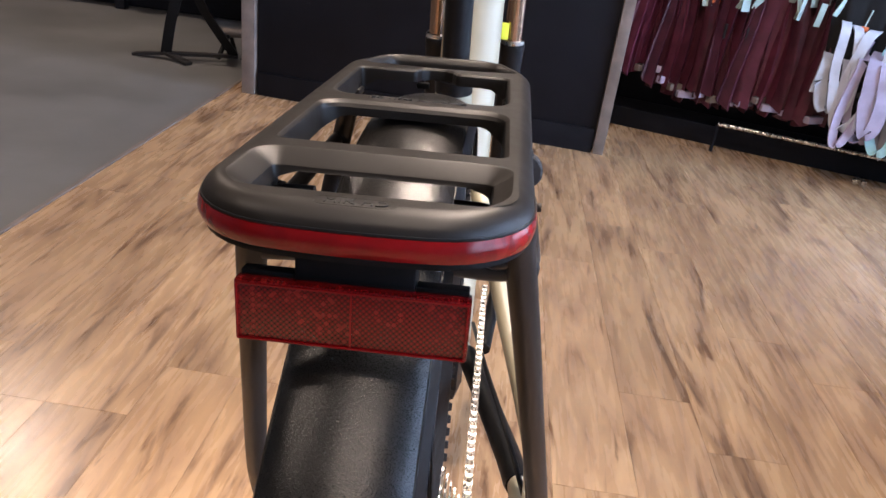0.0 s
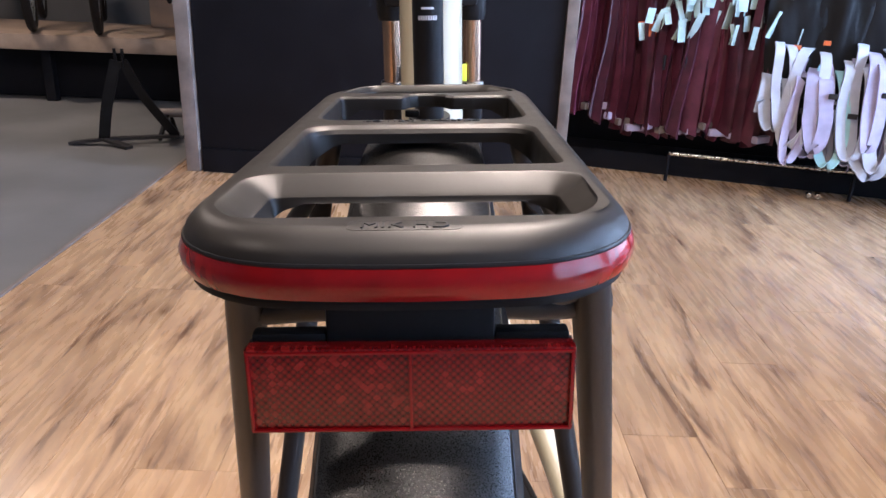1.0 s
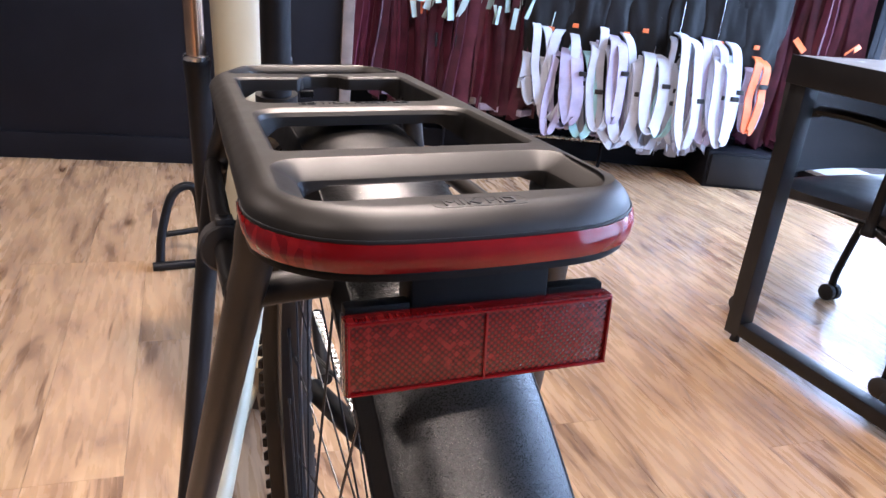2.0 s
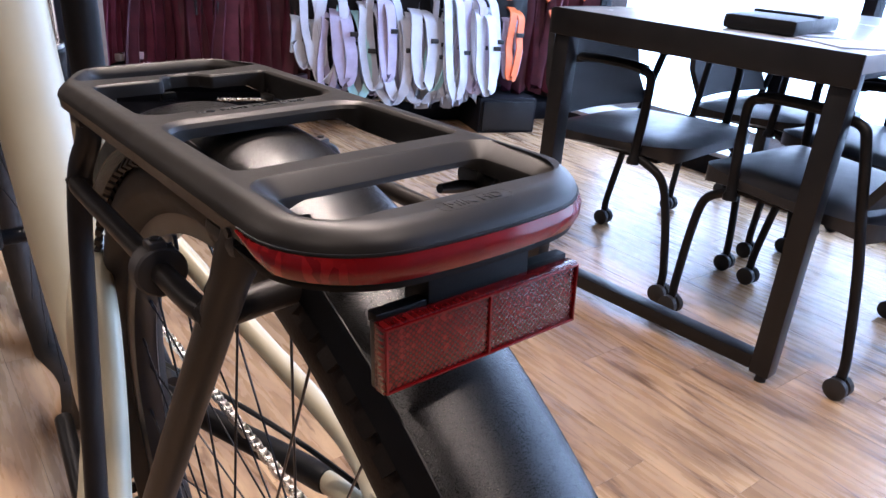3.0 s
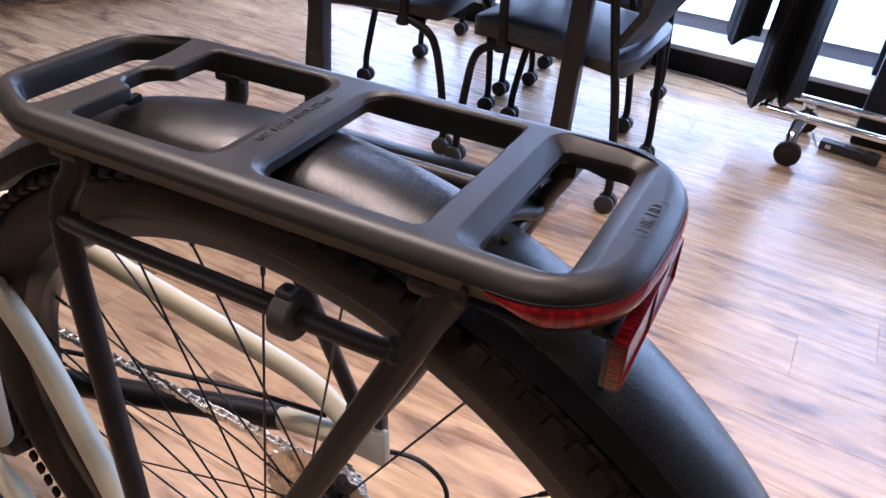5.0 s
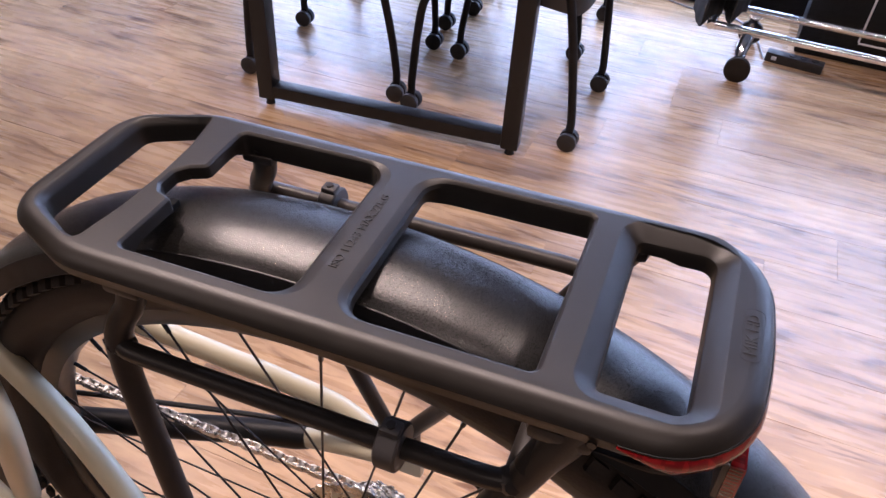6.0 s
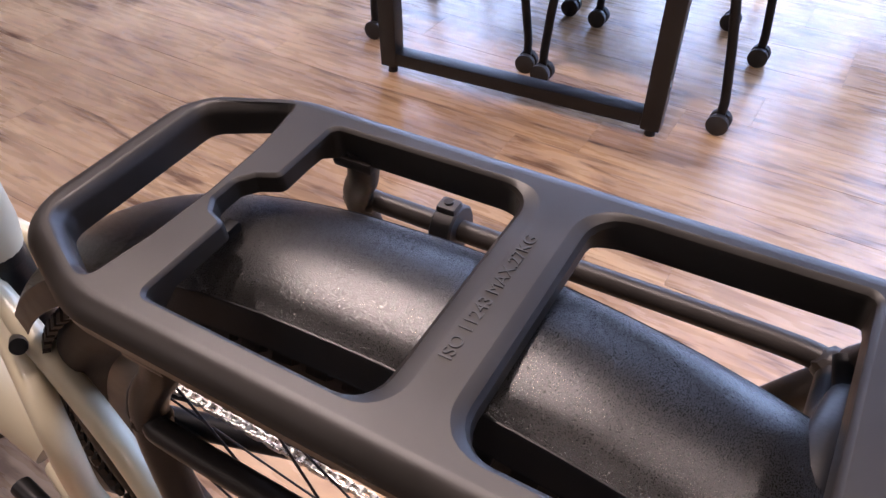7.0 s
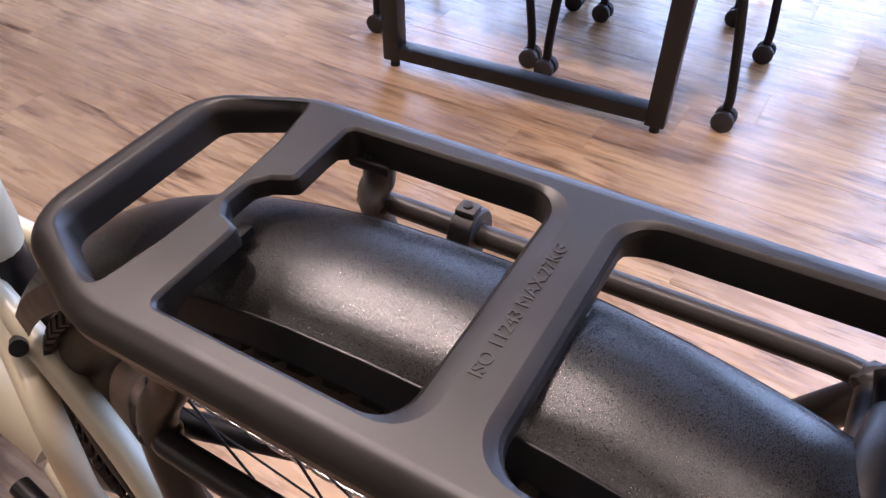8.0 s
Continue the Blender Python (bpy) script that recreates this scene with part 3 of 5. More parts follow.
def guard_lift(a):
    """The mudguard stands further off the tyre towards its rear end."""
    d = math.degrees(a)
    return -0.003 * max(0, min(1, (85 - d) / 25)) + 0.00029 * max(0, d - 88)


def revolve(profile, a0, a1, steps, close, lift=None):
    """Turn a profile of (x, radius) about the axle from angle a0 to a1; 90 degrees is up, 180 to the rear."""
    bm = bmesh.new()
    rings = []
    for i in range(steps if close else steps + 1):
        a = a0 + (a1 - a0) * i / steps
        c, s = math.cos(a), math.sin(a)
        off = lift(a) if lift else 0
        rings.append([bm.verts.new((AX.x + x, AX.y + (r + off) * c, AX.z + (r + off) * s)) for x, r in profile])
    n = len(profile)
    for i in range(len(rings) if close else len(rings) - 1):
        a, b = rings[i], rings[(i + 1) % len(rings)]
        for k in range(n):
            bm.faces.new((a[k], b[k], b[(k + 1) % n], a[(k + 1) % n]))
    if not close:
        bm.faces.new(rings[0])
        bm.faces.new(list(reversed(rings[-1])))
    bmesh.ops.recalc_face_normals(bm, faces=bm.faces[:])
    return bm


TAU = 2 * math.pi
ARCH = [(0.0322 * math.sin(radians(k * 8)) / math.sin(radians(64)), 0.3905 + 0.0092 * (math.cos(radians(k * 8)) - math.cos(radians(64))) / (1 - math.cos(radians(64)))) for k in range(-8, 9)]
GUARD = ARCH + [(x * 0.985, r - 0.0018) for x, r in reversed(ARCH)]
guard = bpart("mudguard", revolve(GUARD, radians(40), radians(196), 120, False, guard_lift), M_FENDER, None, "grained black plastic rear mudguard")
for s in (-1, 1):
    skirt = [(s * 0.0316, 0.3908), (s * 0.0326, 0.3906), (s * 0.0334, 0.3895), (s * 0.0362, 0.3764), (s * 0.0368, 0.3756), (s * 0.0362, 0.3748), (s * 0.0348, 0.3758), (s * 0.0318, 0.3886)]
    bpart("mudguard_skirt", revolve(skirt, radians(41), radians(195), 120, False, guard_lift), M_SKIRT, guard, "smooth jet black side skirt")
rim = bpart("rear_wheel", revolve([(-0.0135, 0.322), (-0.0135, 0.312), (-0.011, 0.306), (0, 0.3035), (0.011, 0.306), (0.0135, 0.312), (0.0135, 0.322), (0, 0.318)], 0, TAU, 120, True), M_RIM, None, "black rear wheel with brown-black tyre")
tyre_profile = [(0.0285 * math.copysign(abs(math.cos(a)) ** 0.8, math.cos(a)) * (1 if math.sin(a) > -0.35 else 0.62 + 0.3 * abs(math.cos(a))), 0.3435 + 0.0255 * math.sin(a)) for a in [TAU * k / 28 for k in range(28)]]
bpart("tyre", revolve(tyre_profile, 0, TAU, 140, True), M_RUBBER, rim, "dark tyre with a low block tread")
# tread lugs joined
bm = bmesh.new()
LUGS = 126
for i in range(LUGS):
    for k, (x, rr, tilt) in enumerate(((-0.0280, 0.3638, 0.9), (-0.0165, 0.3682, 0.3), (-0.0055, 0.3702, 0), (0.0055, 0.3702, 0), (0.0165, 0.3682, -0.3), (0.0280, 0.3638, -0.9))):
        aa = TAU * (i + (0.5 if k in (0, 2, 3, 5) else 0)) / LUGS
        m = Matrix.Translation((AX.x + x, AX.y + rr * math.cos(aa), AX.z + rr * math.sin(aa))) @ Matrix.Rotation(aa - math.pi / 2, 4, "X") @ Matrix.Rotation(-tilt, 4, "Y")
        bmesh.ops.create_cube(bm, size=1, matrix=m @ Matrix.Diagonal((0.0085, 0.0105 if k in (0, 5) else 0.012, 0.0052, 1)))
tread = bpart("tread", bm, M_RUBBER, rim, smooth=False)
tagged(tread, kind="stuff")
for k in (-1, 1):
    hub_x = k * 0.028
    for i in range(16):
        a0, a1 = TAU * i / 16, TAU * (i + 0.5 * (k > 0)) / 16 + (0.42 if i % 2 else -0.42)
        p0 = (hub_x, AX.y + 0.026 * math.cos(a0), AX.z + 0.026 * math.sin(a0))
        p1 = (k * 0.003, AX.y + 0.308 * math.cos(a1), AX.z + 0.308 * math.sin(a1))
        d = (Vector(p1) - Vector(p0)).normalized()
        bm = tube_bm([p0, p1], 0.001, 6)
        tube_bm([Vector(p1) - d * 0.016, p1], 0.0018, 6, bm=bm)
        bpart("spoke", bm, M_RIM, rim)
bpart("hub", tube_bm([(-0.06, AX.y, AX.z), (-0.034, AX.y, AX.z), (-0.033, AX.y, AX.z), (-0.027, AX.y, AX.z), (-0.024, AX.y, AX.z), (0.024, AX.y, AX.z), (0.027, AX.y, AX.z), (0.033, AX.y, AX.z), (0.06, AX.y, AX.z)],
                      [0.012, 0.012, 0.031, 0.031, 0.017, 0.017, 0.031, 0.031, 0.012], 24), M_RIM, rim, "black hub with flanges")


def toothed(x, radius, teeth, thick, cy, cz, tooth=0.003):
    bm = bmesh.new()
    a_ring, b_ring = [], []
    for i in range(teeth * 4):
        r = radius + (tooth if i % 4 in (1, 2) else 0)
        a = TAU * i / (teeth * 4)
        a_ring.append(bm.verts.new((x - thick / 2, cy + r * math.cos(a), cz + r * math.sin(a))))
        b_ring.append(bm.verts.new((x + thick / 2, cy + r * math.cos(a), cz + r * math.sin(a))))
    bridge(bm, a_ring, b_ring)
    bm.faces.new(list(reversed(a_ring)))
    bm.faces.new(b_ring)
    bmesh.ops.recalc_face_normals(bm, faces=bm.faces[:])
    return bm


for i, r in enumerate((0.064, 0.058, 0.052, 0.046, 0.041, 0.036, 0.031, 0.026, 0.0225)):
    bpart("sprocket", toothed(0.036 + 0.0042 * i, r, int(r * 500), 0.0018, AX.y, AX.z), M_STEEL, rim, smooth=False)
# derailleur
bpart("derailleur", box_bm(0.074, AX.y - 0.005, AX.z - 0.06, 0.014, 0.03, 0.075, 0.006), M_BLACK)
bpart("derailleur_cage", box_bm(0.068, AX.y + 0.03, AX.z - 0.13, 0.004, 0.03, 0.1, 0.002), M_BLACK)
# chain: upper run, wrap and lower run
BB = Vector((0.062, 0.50, -0.475))


def chain_link(outer):
    bm = bmesh.new()
    for sx in (-1, 1):
        loop = [Vector((math.cos(a) * 0.0042 + (0.00635 if k < 7 else -0.00635), math.sin(a) * 0.0042)) for k, a in enumerate([math.pi * (j / 6 - 0.5) for j in range(7)] + [math.pi * (j / 6 + 0.5) for j in range(7)])]
        x0 = sx * (0.0034 if outer else 0.0021)
        a_r = [bm.verts.new((x0, p.x, p.y)) for p in loop]
        b_r = [bm.verts.new((x0 + sx * 0.0009, p.x, p.y)) for p in loop]
        bridge(bm, a_r, b_r)
        bm.faces.new(a_r)
        bm.faces.new(b_r)
    for e in (-1, 1):
        tube_bm([(-0.0042, e * 0.00635, 0), (0.0042, e * 0.00635, 0)], 0.0019 if outer else 0.0034, 8, bm=bm)
    bmesh.ops.recalc_face_normals(bm, faces=bm.faces[:])
    me = bpy.data.meshes.new("chain_link")
    bm.to_mesh(me)
    bm.free()
    me.materials.append(M_STEEL)
    return me


chain_base = bpart("chain", tube_bm(smooth_path([(0.0605, 0.05, -0.3945), (0.0605, 0.15, -0.3932), (0.062, 0.42, -0.3895), (0.062, 0.52, -0.388)], 4), 0.0010, 6), M_STEEL, None, "bright steel drive chain")
LINKS = (chain_link(True), chain_link(False))
p0, p1 = Vector((0.0605, 0.055, -0.3945)), Vector((0.062, 0.54, -0.3877))
count = int((p1 - p0).length / 0.0127)
for i in range(count):
    p = p0.lerp(p1, (i + 0.5) / count)
    ob = new("chain_link", LINKS[i % 2])
    ob.parent = chain_base
    ob.matrix_basis = UP @ Matrix.Translation(p) @ Matrix.Rotation(math.atan2(p1.z - p0.z, p1.y - p0.y), 4, "X")

# --- reflector ---
RC = Vector((0.0, -0.2035, -0.048))
refl = bpart("rear_reflector", box_bm(RC.x, RC.y + 0.0056, RC.z, 0.0962, 0.003, 0.0272, 0.001), M_BACKING, None, "wide red rear reflector on a black holder")
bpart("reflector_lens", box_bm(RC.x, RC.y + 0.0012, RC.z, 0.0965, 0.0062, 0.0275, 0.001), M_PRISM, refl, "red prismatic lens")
bm = box_bm(RC.x, RC.y - 0.0022, RC.z + 0.0126, 0.0952, 0.0012, 0.0009, 0.0003)
for dx, dz, sx, sz in ((0, -0.0126, 0.0952, 0.0009), (-0.047, 0, 0.0009, 0.0252), (0.047, 0, 0.0009, 0.0252), (0, 0, 0.001, 0.0252)):
    box_bm(RC.x + dx, RC.y - 0.0022, RC.z + dz, sx, 0.0014, sz, 0.0003, bm=bm)
bpart("lens_border", bm, M_REDLENS, refl)
bm = box_bm(RC.x, -0.192, -0.0385, 0.05, 0.016, 0.033, 0.002)
bpart("reflector_holder", bm, M_JET, refl, "black moulded holder")
for s in (-1, 1):
    bpart("holder_tab", box_bm(RC.x + s * 0.036, -0.1965, -0.034, 0.022, 0.006, 0.004, 0.001), M_JET, refl)

# --- frame ---
for s in (-1, 1):
    stay = smooth_path([(-0.018, 0.4, -0.175), (-0.03, 0.335, -0.212), (-0.045, 0.268, -0.25), (-0.066, 0.2, -0.305), (-0.09, 0.13, -0.355), (-0.115, 0.06, -0.405)], 6) if s < 0 else smooth_path([(s * 0.024, 0.46, -0.165), (s * 0.052, 0.37, -0.218), (s * 0.083, 0.267, -0.282), (s * 0.112, 0.17, -0.34), (s * 0.124, 0.115, -0.374), (s * 0.119, 0.06, -0.41)], 6)
    bpart("seat_stay", tube_bm(stay, [0.012] * (len(stay) - 8) + [0.0125] * 8, 16, flat=0.85), M_CREAM)
    chs = smooth_path([(s * 0.04, 0.5, -0.475), (s * 0.075, 0.36, -0.462), (s * 0.11, 0.2, -0.44), (s * 0.118, 0.06, -0.415)], 6)
    bpart("chainstay", tube_bm(chs, 0.0135, 16, flat=0.8), M_CREAM)
    bpart("dropout", box_bm(s * 0.117, 0.05, -0.408, 0.012, 0.05, 0.05, 0.006), M_CREAM)
    bpart("thru_axle_nut", cyl_bm((s * 0.122, 0.045, -0.41), (s * 0.131, 0.045, -0.41), 0.009, sides=16), M_STEEL)
prot = smooth_path([(0.046, 0.48, -0.473), (0.075, 0.36, -0.462), (0.104, 0.225, -0.4435), (0.1145, 0.16, -0.433)], 5)
bpart("chain_protector", tube_bm(prot, [0.0155] * (len(prot) - 1) + [0.014], 14, flat=0.95), M_BLACK, None, "black rubber chainstay protector")
bpart("gear_cable", tube_bm(smooth_path([(0.05, 0.5, -0.43), (0.07, 0.35, -0.405), (0.098, 0.2, -0.395), (0.118, 0.1, -0.40)], 5), 0.003, 8), M_BLACK)
bpart("gear_cable", tube_bm(smooth_path([(0.118, 0.06, -0.425), (0.13, 0.0, -0.42), (0.13, -0.035, -0.45), (0.11, -0.03, -0.5), (0.085, 0.01, -0.5)], 6), 0.0026, 8), M_BLACK)
bpart("seat_tube", tube_bm([(0, 0.47, -0.48), (0, 0.396, -0.115)], 0.0185, 20), M_BLACK)
bpart("frame_brace", tube_bm(smooth_path([(-0.02, 0.4, -0.17), (-0.032, 0.375, -0.2), (-0.058, 0.33, -0.256), (-0.064, 0.343, -0.338), (-0.056, 0.38, -0.42)], 6), 0.0115, 16), M_CREAM)
bpart("yoke_bolt", cyl_bm((-0.034, 0.362, -0.196), (-0.04, 0.347, -0.187), 0.006, sides=18), M_BLACK)
bpart("seat_lug", tube_bm([(0, 0.402, -0.15), (0, 0.399, -0.13), (0, 0.39, -0.075), (0, 0.388, -0.065)], [0.019, 0.022, 0.022, 0.0205], 20), M_CREAM)
bpart("seat_collar", tube_bm([(0, 0.3885, -0.067), (0, 0.386, -0.052)], 0.022, 20), M_BLACK)
post = bpart("seat_post", tube_bm([(0, 0.4, -0.16), (0, 0.33, 0.3)], 0.0155, 24), M_BLACK, None, "black seat post with small grey print")
for z, w in ((0.047, 0.022), (0.056, 0.014)):
    bm = bmesh.new()
    for k in range(8):
        a = radians(-90 + (k - 3.5) * 9 * w / 0.022)
        y0 = 0.4 - (z + 0.16) * 0.152
        box_bm(0, 0, 0, 0.0017, 0.0006, 0.0042 if w > 0.02 else 0.002, m=Matrix.Translation((0.0157 * math.cos(a), y0 + 0.0157 * math.sin(a), z)) @ Matrix.Rotation(a + math.pi / 2, 4, "Z"), bm=bm)
    bpart("print_bar", bm, M_WHITEPRINT, post, smooth=False)
bpart("down_tube", tube_bm(smooth_path([(0, 0.52, -0.47), (0, 0.64, -0.38), (0, 0.76, -0.12), (0, 0.80, 0.2), (0, 0.81, 0.3)], 6), 0.0445, 28, flat=1.08), M_CREAM)
bpart("motor_unit", box_bm(0.008, 0.55, -0.5, 0.066, 0.16, 0.13, 0.03), M_BLACK)
for s in (-1, 1):
    fx = s * 0.07
    leg = bpart("fork_leg", tube_bm([(fx, 1.0, -0.41), (fx, 0.955, -0.12), (fx, 0.948, -0.085), (fx, 0.947, -0.08), (fx, 0.946, -0.072)], [0.019, 0.021, 0.0235, 0.0235, 0.0205], 20), M_BLACK, None, "black suspension fork leg")
    bpart("wiper_ring", tube_bm([(fx, 0.9465, -0.0775), (fx, 0.9455, -0.0705)], 0.0222, 20), M_STEEL, leg)
    bpart("stanchion", tube_bm([(fx, 0.946, -0.075), (fx, 0.93, 0.05)], 0.0165, 20), M_BRONZE, leg, "bronze anodised stanchion tube")
    bpart("fork_cap", tube_bm([(fx, 0.9325, 0.034), (fx, 0.932, 0.045), (fx, 0.926, 0.085)], [0.021, 0.024, 0.024], 20), M_BLACK, leg)
bpart("fork_crown", box_bm(0, 0.925, 0.075, 0.16, 0.05, 0.04, 0.012), M_BLACK)
bpart("sticker", box_bm(0.052, 0.925, -0.055, 0.018, 0.003, 0.03, 0.001), M_YELLOW, None, "neon yellow sticker")
AX2 = Vector((0.0, 1.04, -0.41))
wheel2 = [((x, AX2.y - AX.y, 0)) for x in (AX2.x,)][0]
bm = revolve(tyre_profile, 0, TAU, 90, True)
bmesh.ops.transform(bm, matrix=Matrix.Translation(wheel2), verts=bm.verts[:])
front_wheel = bpart("front_wheel", bm, M_RUBBER, None, "dark front tyre")
for i in range(16):
    a = TAU * i / 16
    bpart("spoke", tube_bm([(AX2.x, AX2.y + 0.02 * math.cos(a + 1.2), AX2.z + 0.02 * math.sin(a + 1.2)), (AX2.x, AX2.y + 0.32 * math.cos(a), AX2.z + 0.32 * math.sin(a))], 0.001, 6), M_RIM, front_wheel)
bpart("front_hub", tube_bm([(AX2.x - 0.07, AX2.y, AX2.z), (AX2.x + 0.07, AX2.y, AX2.z)], 0.014, 16), M_RIM, front_wheel)
# cranks
for s in (-1, 1):
    bpart("crank", tube_bm([(s * 0.07, 0.53, -0.49), (s * 0.085, 0.53 + s * 0.16, -0.49 + s * 0.03)], 0.011, 12), M_BLACK)
# side stand
bpart("kickstand", tube_bm([(-0.118, 0.09, -0.43), (-0.15, 0.12, -0.6), (-0.2, 0.15, -0.762)], [0.011, 0.010, 0.012], 12), M_BLACK, None, "black kickstand")

# ---------- the room ----------
def slab(name, x0, x1, y0, y1, z0, z1, mat, label="", bevel=0.0):
    ob = mesh_object(name, box_bm((x0 + x1) / 2, (y0 + y1) / 2, (z0 + z1) / 2, x1 - x0, y1 - y0, z1 - z0, bevel), mat, bevel > 0)
    return tagged(ob, label, "", "", "structure")


X0, X1, Y0, Y1, ZC = -5.0, 2.82, -3.5, 6.5, 3.1
floor = slab("floor", X0, X1 + 0.3, Y0, Y1, -0.12, -0.006, M_CONCRETE, "grey concrete slab with oak-look planks laid on part of it")
slab("ceiling", X0, X1 + 0.3, Y0, Y1, ZC, ZC + 0.1, M_CEIL, "dark painted ceiling")
slab("wall_west", X0 - 0.15, X0, Y0, Y1, 0, ZC, M_PLASTER, "dark grey plaster wall")
slab("wall_north", X0, X1 + 0.3, Y1, Y1 + 0.15, 0, ZC, M_PLASTER, "dark grey plaster wall")
slab("wall_south", X0, X1 + 0.3, Y0 - 0.15, Y0, 0, ZC, M_PLASTER, "dark grey plaster wall")
# east wall: low dark base, glazing above between y=-3 and 2.2
slab("wall_east", X1, X1 + 0.2, 2.56, Y1, 0, ZC, M_BEIGE, "beige plaster wall beside the window")
slab("wall_east_base", X1 - 0.135, X1 + 0.2, Y0, 2.5, 0, 0.085, M_PANEL, "low dark bench under the window")
slab("wall_east_head", X1, X1 + 0.2, Y0, 2.56, 2.6, ZC, M_PLASTER, "dark grey wall strip above the window")
win = thing("window_1", Matrix.Identity(4), "tall shop window with dark frame and daylight behind", "window", kind="structure")
M_GLASS = bpy.data.materials.new("clear_glass")
M_GLASS.use_nodes = True
gb = M_GLASS.node_tree.nodes["Principled BSDF"]
gb.inputs["Transmission Weight"].default_value, gb.inputs["Roughness"].default_value, gb.inputs["IOR"].default_value = 1.0, 0.0, 1.45
for y in (2.51, 1.18, -0.2, -1.6, -3.0):
    part("window_frame", box_bm(X1 + 0.1, y, 1.345, 0.08, 0.05, 2.5, 0.004), M_PANEL, win)
for y0, y1 in ((2.485, 1.205), (1.155, -0.175), (-0.225, -1.575), (-1.625, -2.975)):
    ob = part("pane", box_bm(X1 + 0.1, (y0 + y1) / 2, 1.345, 0.008, y0 - y1, 2.5), M_GLASS, win)
    ob.visible_shadow = False
part("window_sill", box_bm(X1 + 0.02, -0.25, 0.093, 0.3, 5.48, 0.022, 0.004), M_SILL, win, "pale grey sill")
area_lamp("window_light", pose(X1 + 0.26, -0.22, 1.36, 0, 90, 0), 2.44, 5.4, WINDOW_POWER, (0.58, 0.78, 1.0))
# street outside
slab("ground", X1 + 0.3, 60, -60, 60, -0.2, -0.05, M_CONCRETE, "pale paved street outside")


# ceiling lights, all unseen, added where rack and floor need light
M_GLOW = material("lamp_diffuser", (0.9, 0.87, 0.8), 0.5, emit=((1.0, 0.84, 0.66), 6.0))


def ceiling_light(m):
    ob = thing("ceiling_light", m, "round warm-white ceiling light on a short stem, unseen, added to light the shop", "ceiling light", "ceiling lights")
    part("housing", tube_bm([(0, 0, 0.09), (0, 0, 0.088), (0, 0, 0.01), (0, 0, 0.0)], [0.1, 0.15, 0.17, 0.17], 28), M_PANEL, ob)
    part("diffuser", tube_bm([(0, 0, 0.004), (0, 0, -0.004)], 0.155, 28), M_GLOW, ob)
    part("stem", tube_bm([(0, 0, 0.08), (0, 0, 0.3)], 0.012, 10), M_PANEL, ob)
    return ob


lamp1 = None
for x, y, power in CEILING_LAMPS:
    m = pose(x, y, ZC - 0.3)
    lamp1 = copy_thing(lamp1, m) if lamp1 else ceiling_light(m)
    area_lamp("ceiling_lamp", pose(x, y, ZC - 0.32), 0.2, 0.2, power, LAMP_COLOUR if y < 2 or x < 0 else (0.8, 0.9, 1.0))



def added_spot(m):
    """A small spotlight head that points along its -z; an added, unseen source."""
    ob = thing("track_spotlight", m, "small black spotlight, unseen, added to brighten the bicycle", "spotlight", "track spotlights")
    part("head", tube_bm([(0, 0, 0.16), (0, 0, 0.15), (0, 0, 0.01), (0, 0, 0.006)], [0.035, 0.042, 0.05, 0.05], 24), M_PANEL, ob)
    part("lens", tube_bm([(0, 0, 0.012), (0, 0, 0.008)], 0.042, 24), M_GLOW, ob)
    return ob


# track and stems are made up to carry the added spots
slab("trim_added_track", -1.6, 1.6, 1.5, 1.54, ZC - 0.04, ZC, M_PANEL, "black ceiling track, unseen, added for the spotlights")
for x, y, power in ADDED_SPOTS:
    m = look((x, y, ZC - 0.3), (0.02, 0.1, 0.6))
    added_spot(m)
    tagged(mesh_object("spot_stem", tube_bm([(x, y, ZC), (x, y, ZC - 0.2)], 0.01, 10), M_PANEL), "black stem between ceiling and added spotlight", "stem")
    data = bpy.data.lights.new("spot_lamp", "SPOT")
    data.energy, data.color, data.spot_size, data.spot_blend, data.shadow_soft_size = power, LAMP_COLOUR, radians(44), 0.8, 0.045
    new("spot_lamp", data).matrix_world = m

# partition panel with greyed wood edges
PA, PB = Vector((-1.0, 2.9, 0)), Vector((0.52, 2.745, 0))
pd = (PB - PA).normalized()
pm = Matrix.Translation((PA + PB) / 2) @ Matrix.Rotation(math.atan2(pd.y, pd.x), 4, "Z")
panel = thing("partition_panel", pm, "charcoal display partition with greyed wood edges on the shop floor", "partition")
half = (PB - PA).length / 2
part("panel_board", box_bm(0, 0.02, 1.0, 2 * half - 0.05, 0.04, 1.98, 0.003), M_PANEL, panel)
part("edge_post", box_bm(-half - 0.01, 0.06, 1.0, 0.06, 0.16, 2.0, 0.004), M_GREYOAK, panel)
part("edge_post", box_bm(half, 0.06, 1.0, 0.045, 0.16, 2.0, 0.004), M_GREYOAK, panel)
part("top_rail", box_bm(0, 0.02, 2.005, 2 * half, 0.06, 0.03, 0.004), M_GREYOAK, panel)
part("base_rail", box_bm(0, 0.012, 0.05, 2 * half - 0.06, 0.05, 0.1, 0.003), M_PANEL, panel)

# ---------- table and chairs ----------
TZ = 0.73
T0, T1 = Vector((1.33, 0.5, 0)), Vector((1.27, 1.179, 0))
table = thing("meeting_table", Matrix.Translation((T0 + T1) / 2) @ Matrix.Rotation(math.atan2(T1.y - T0.y, T1.x - T0.x) - math.pi / 2, 4, "Z"), "meeting table with pale top and black steel loop legs", "table")
hw = (T1 - T0).length / 2
part("tabletop", box_bm(0.655, 0, TZ - 0.018, 1.36, 2 * hw + 0.062, 0.036, 0.003), M_TABLETOP, table, "pale laminate top")
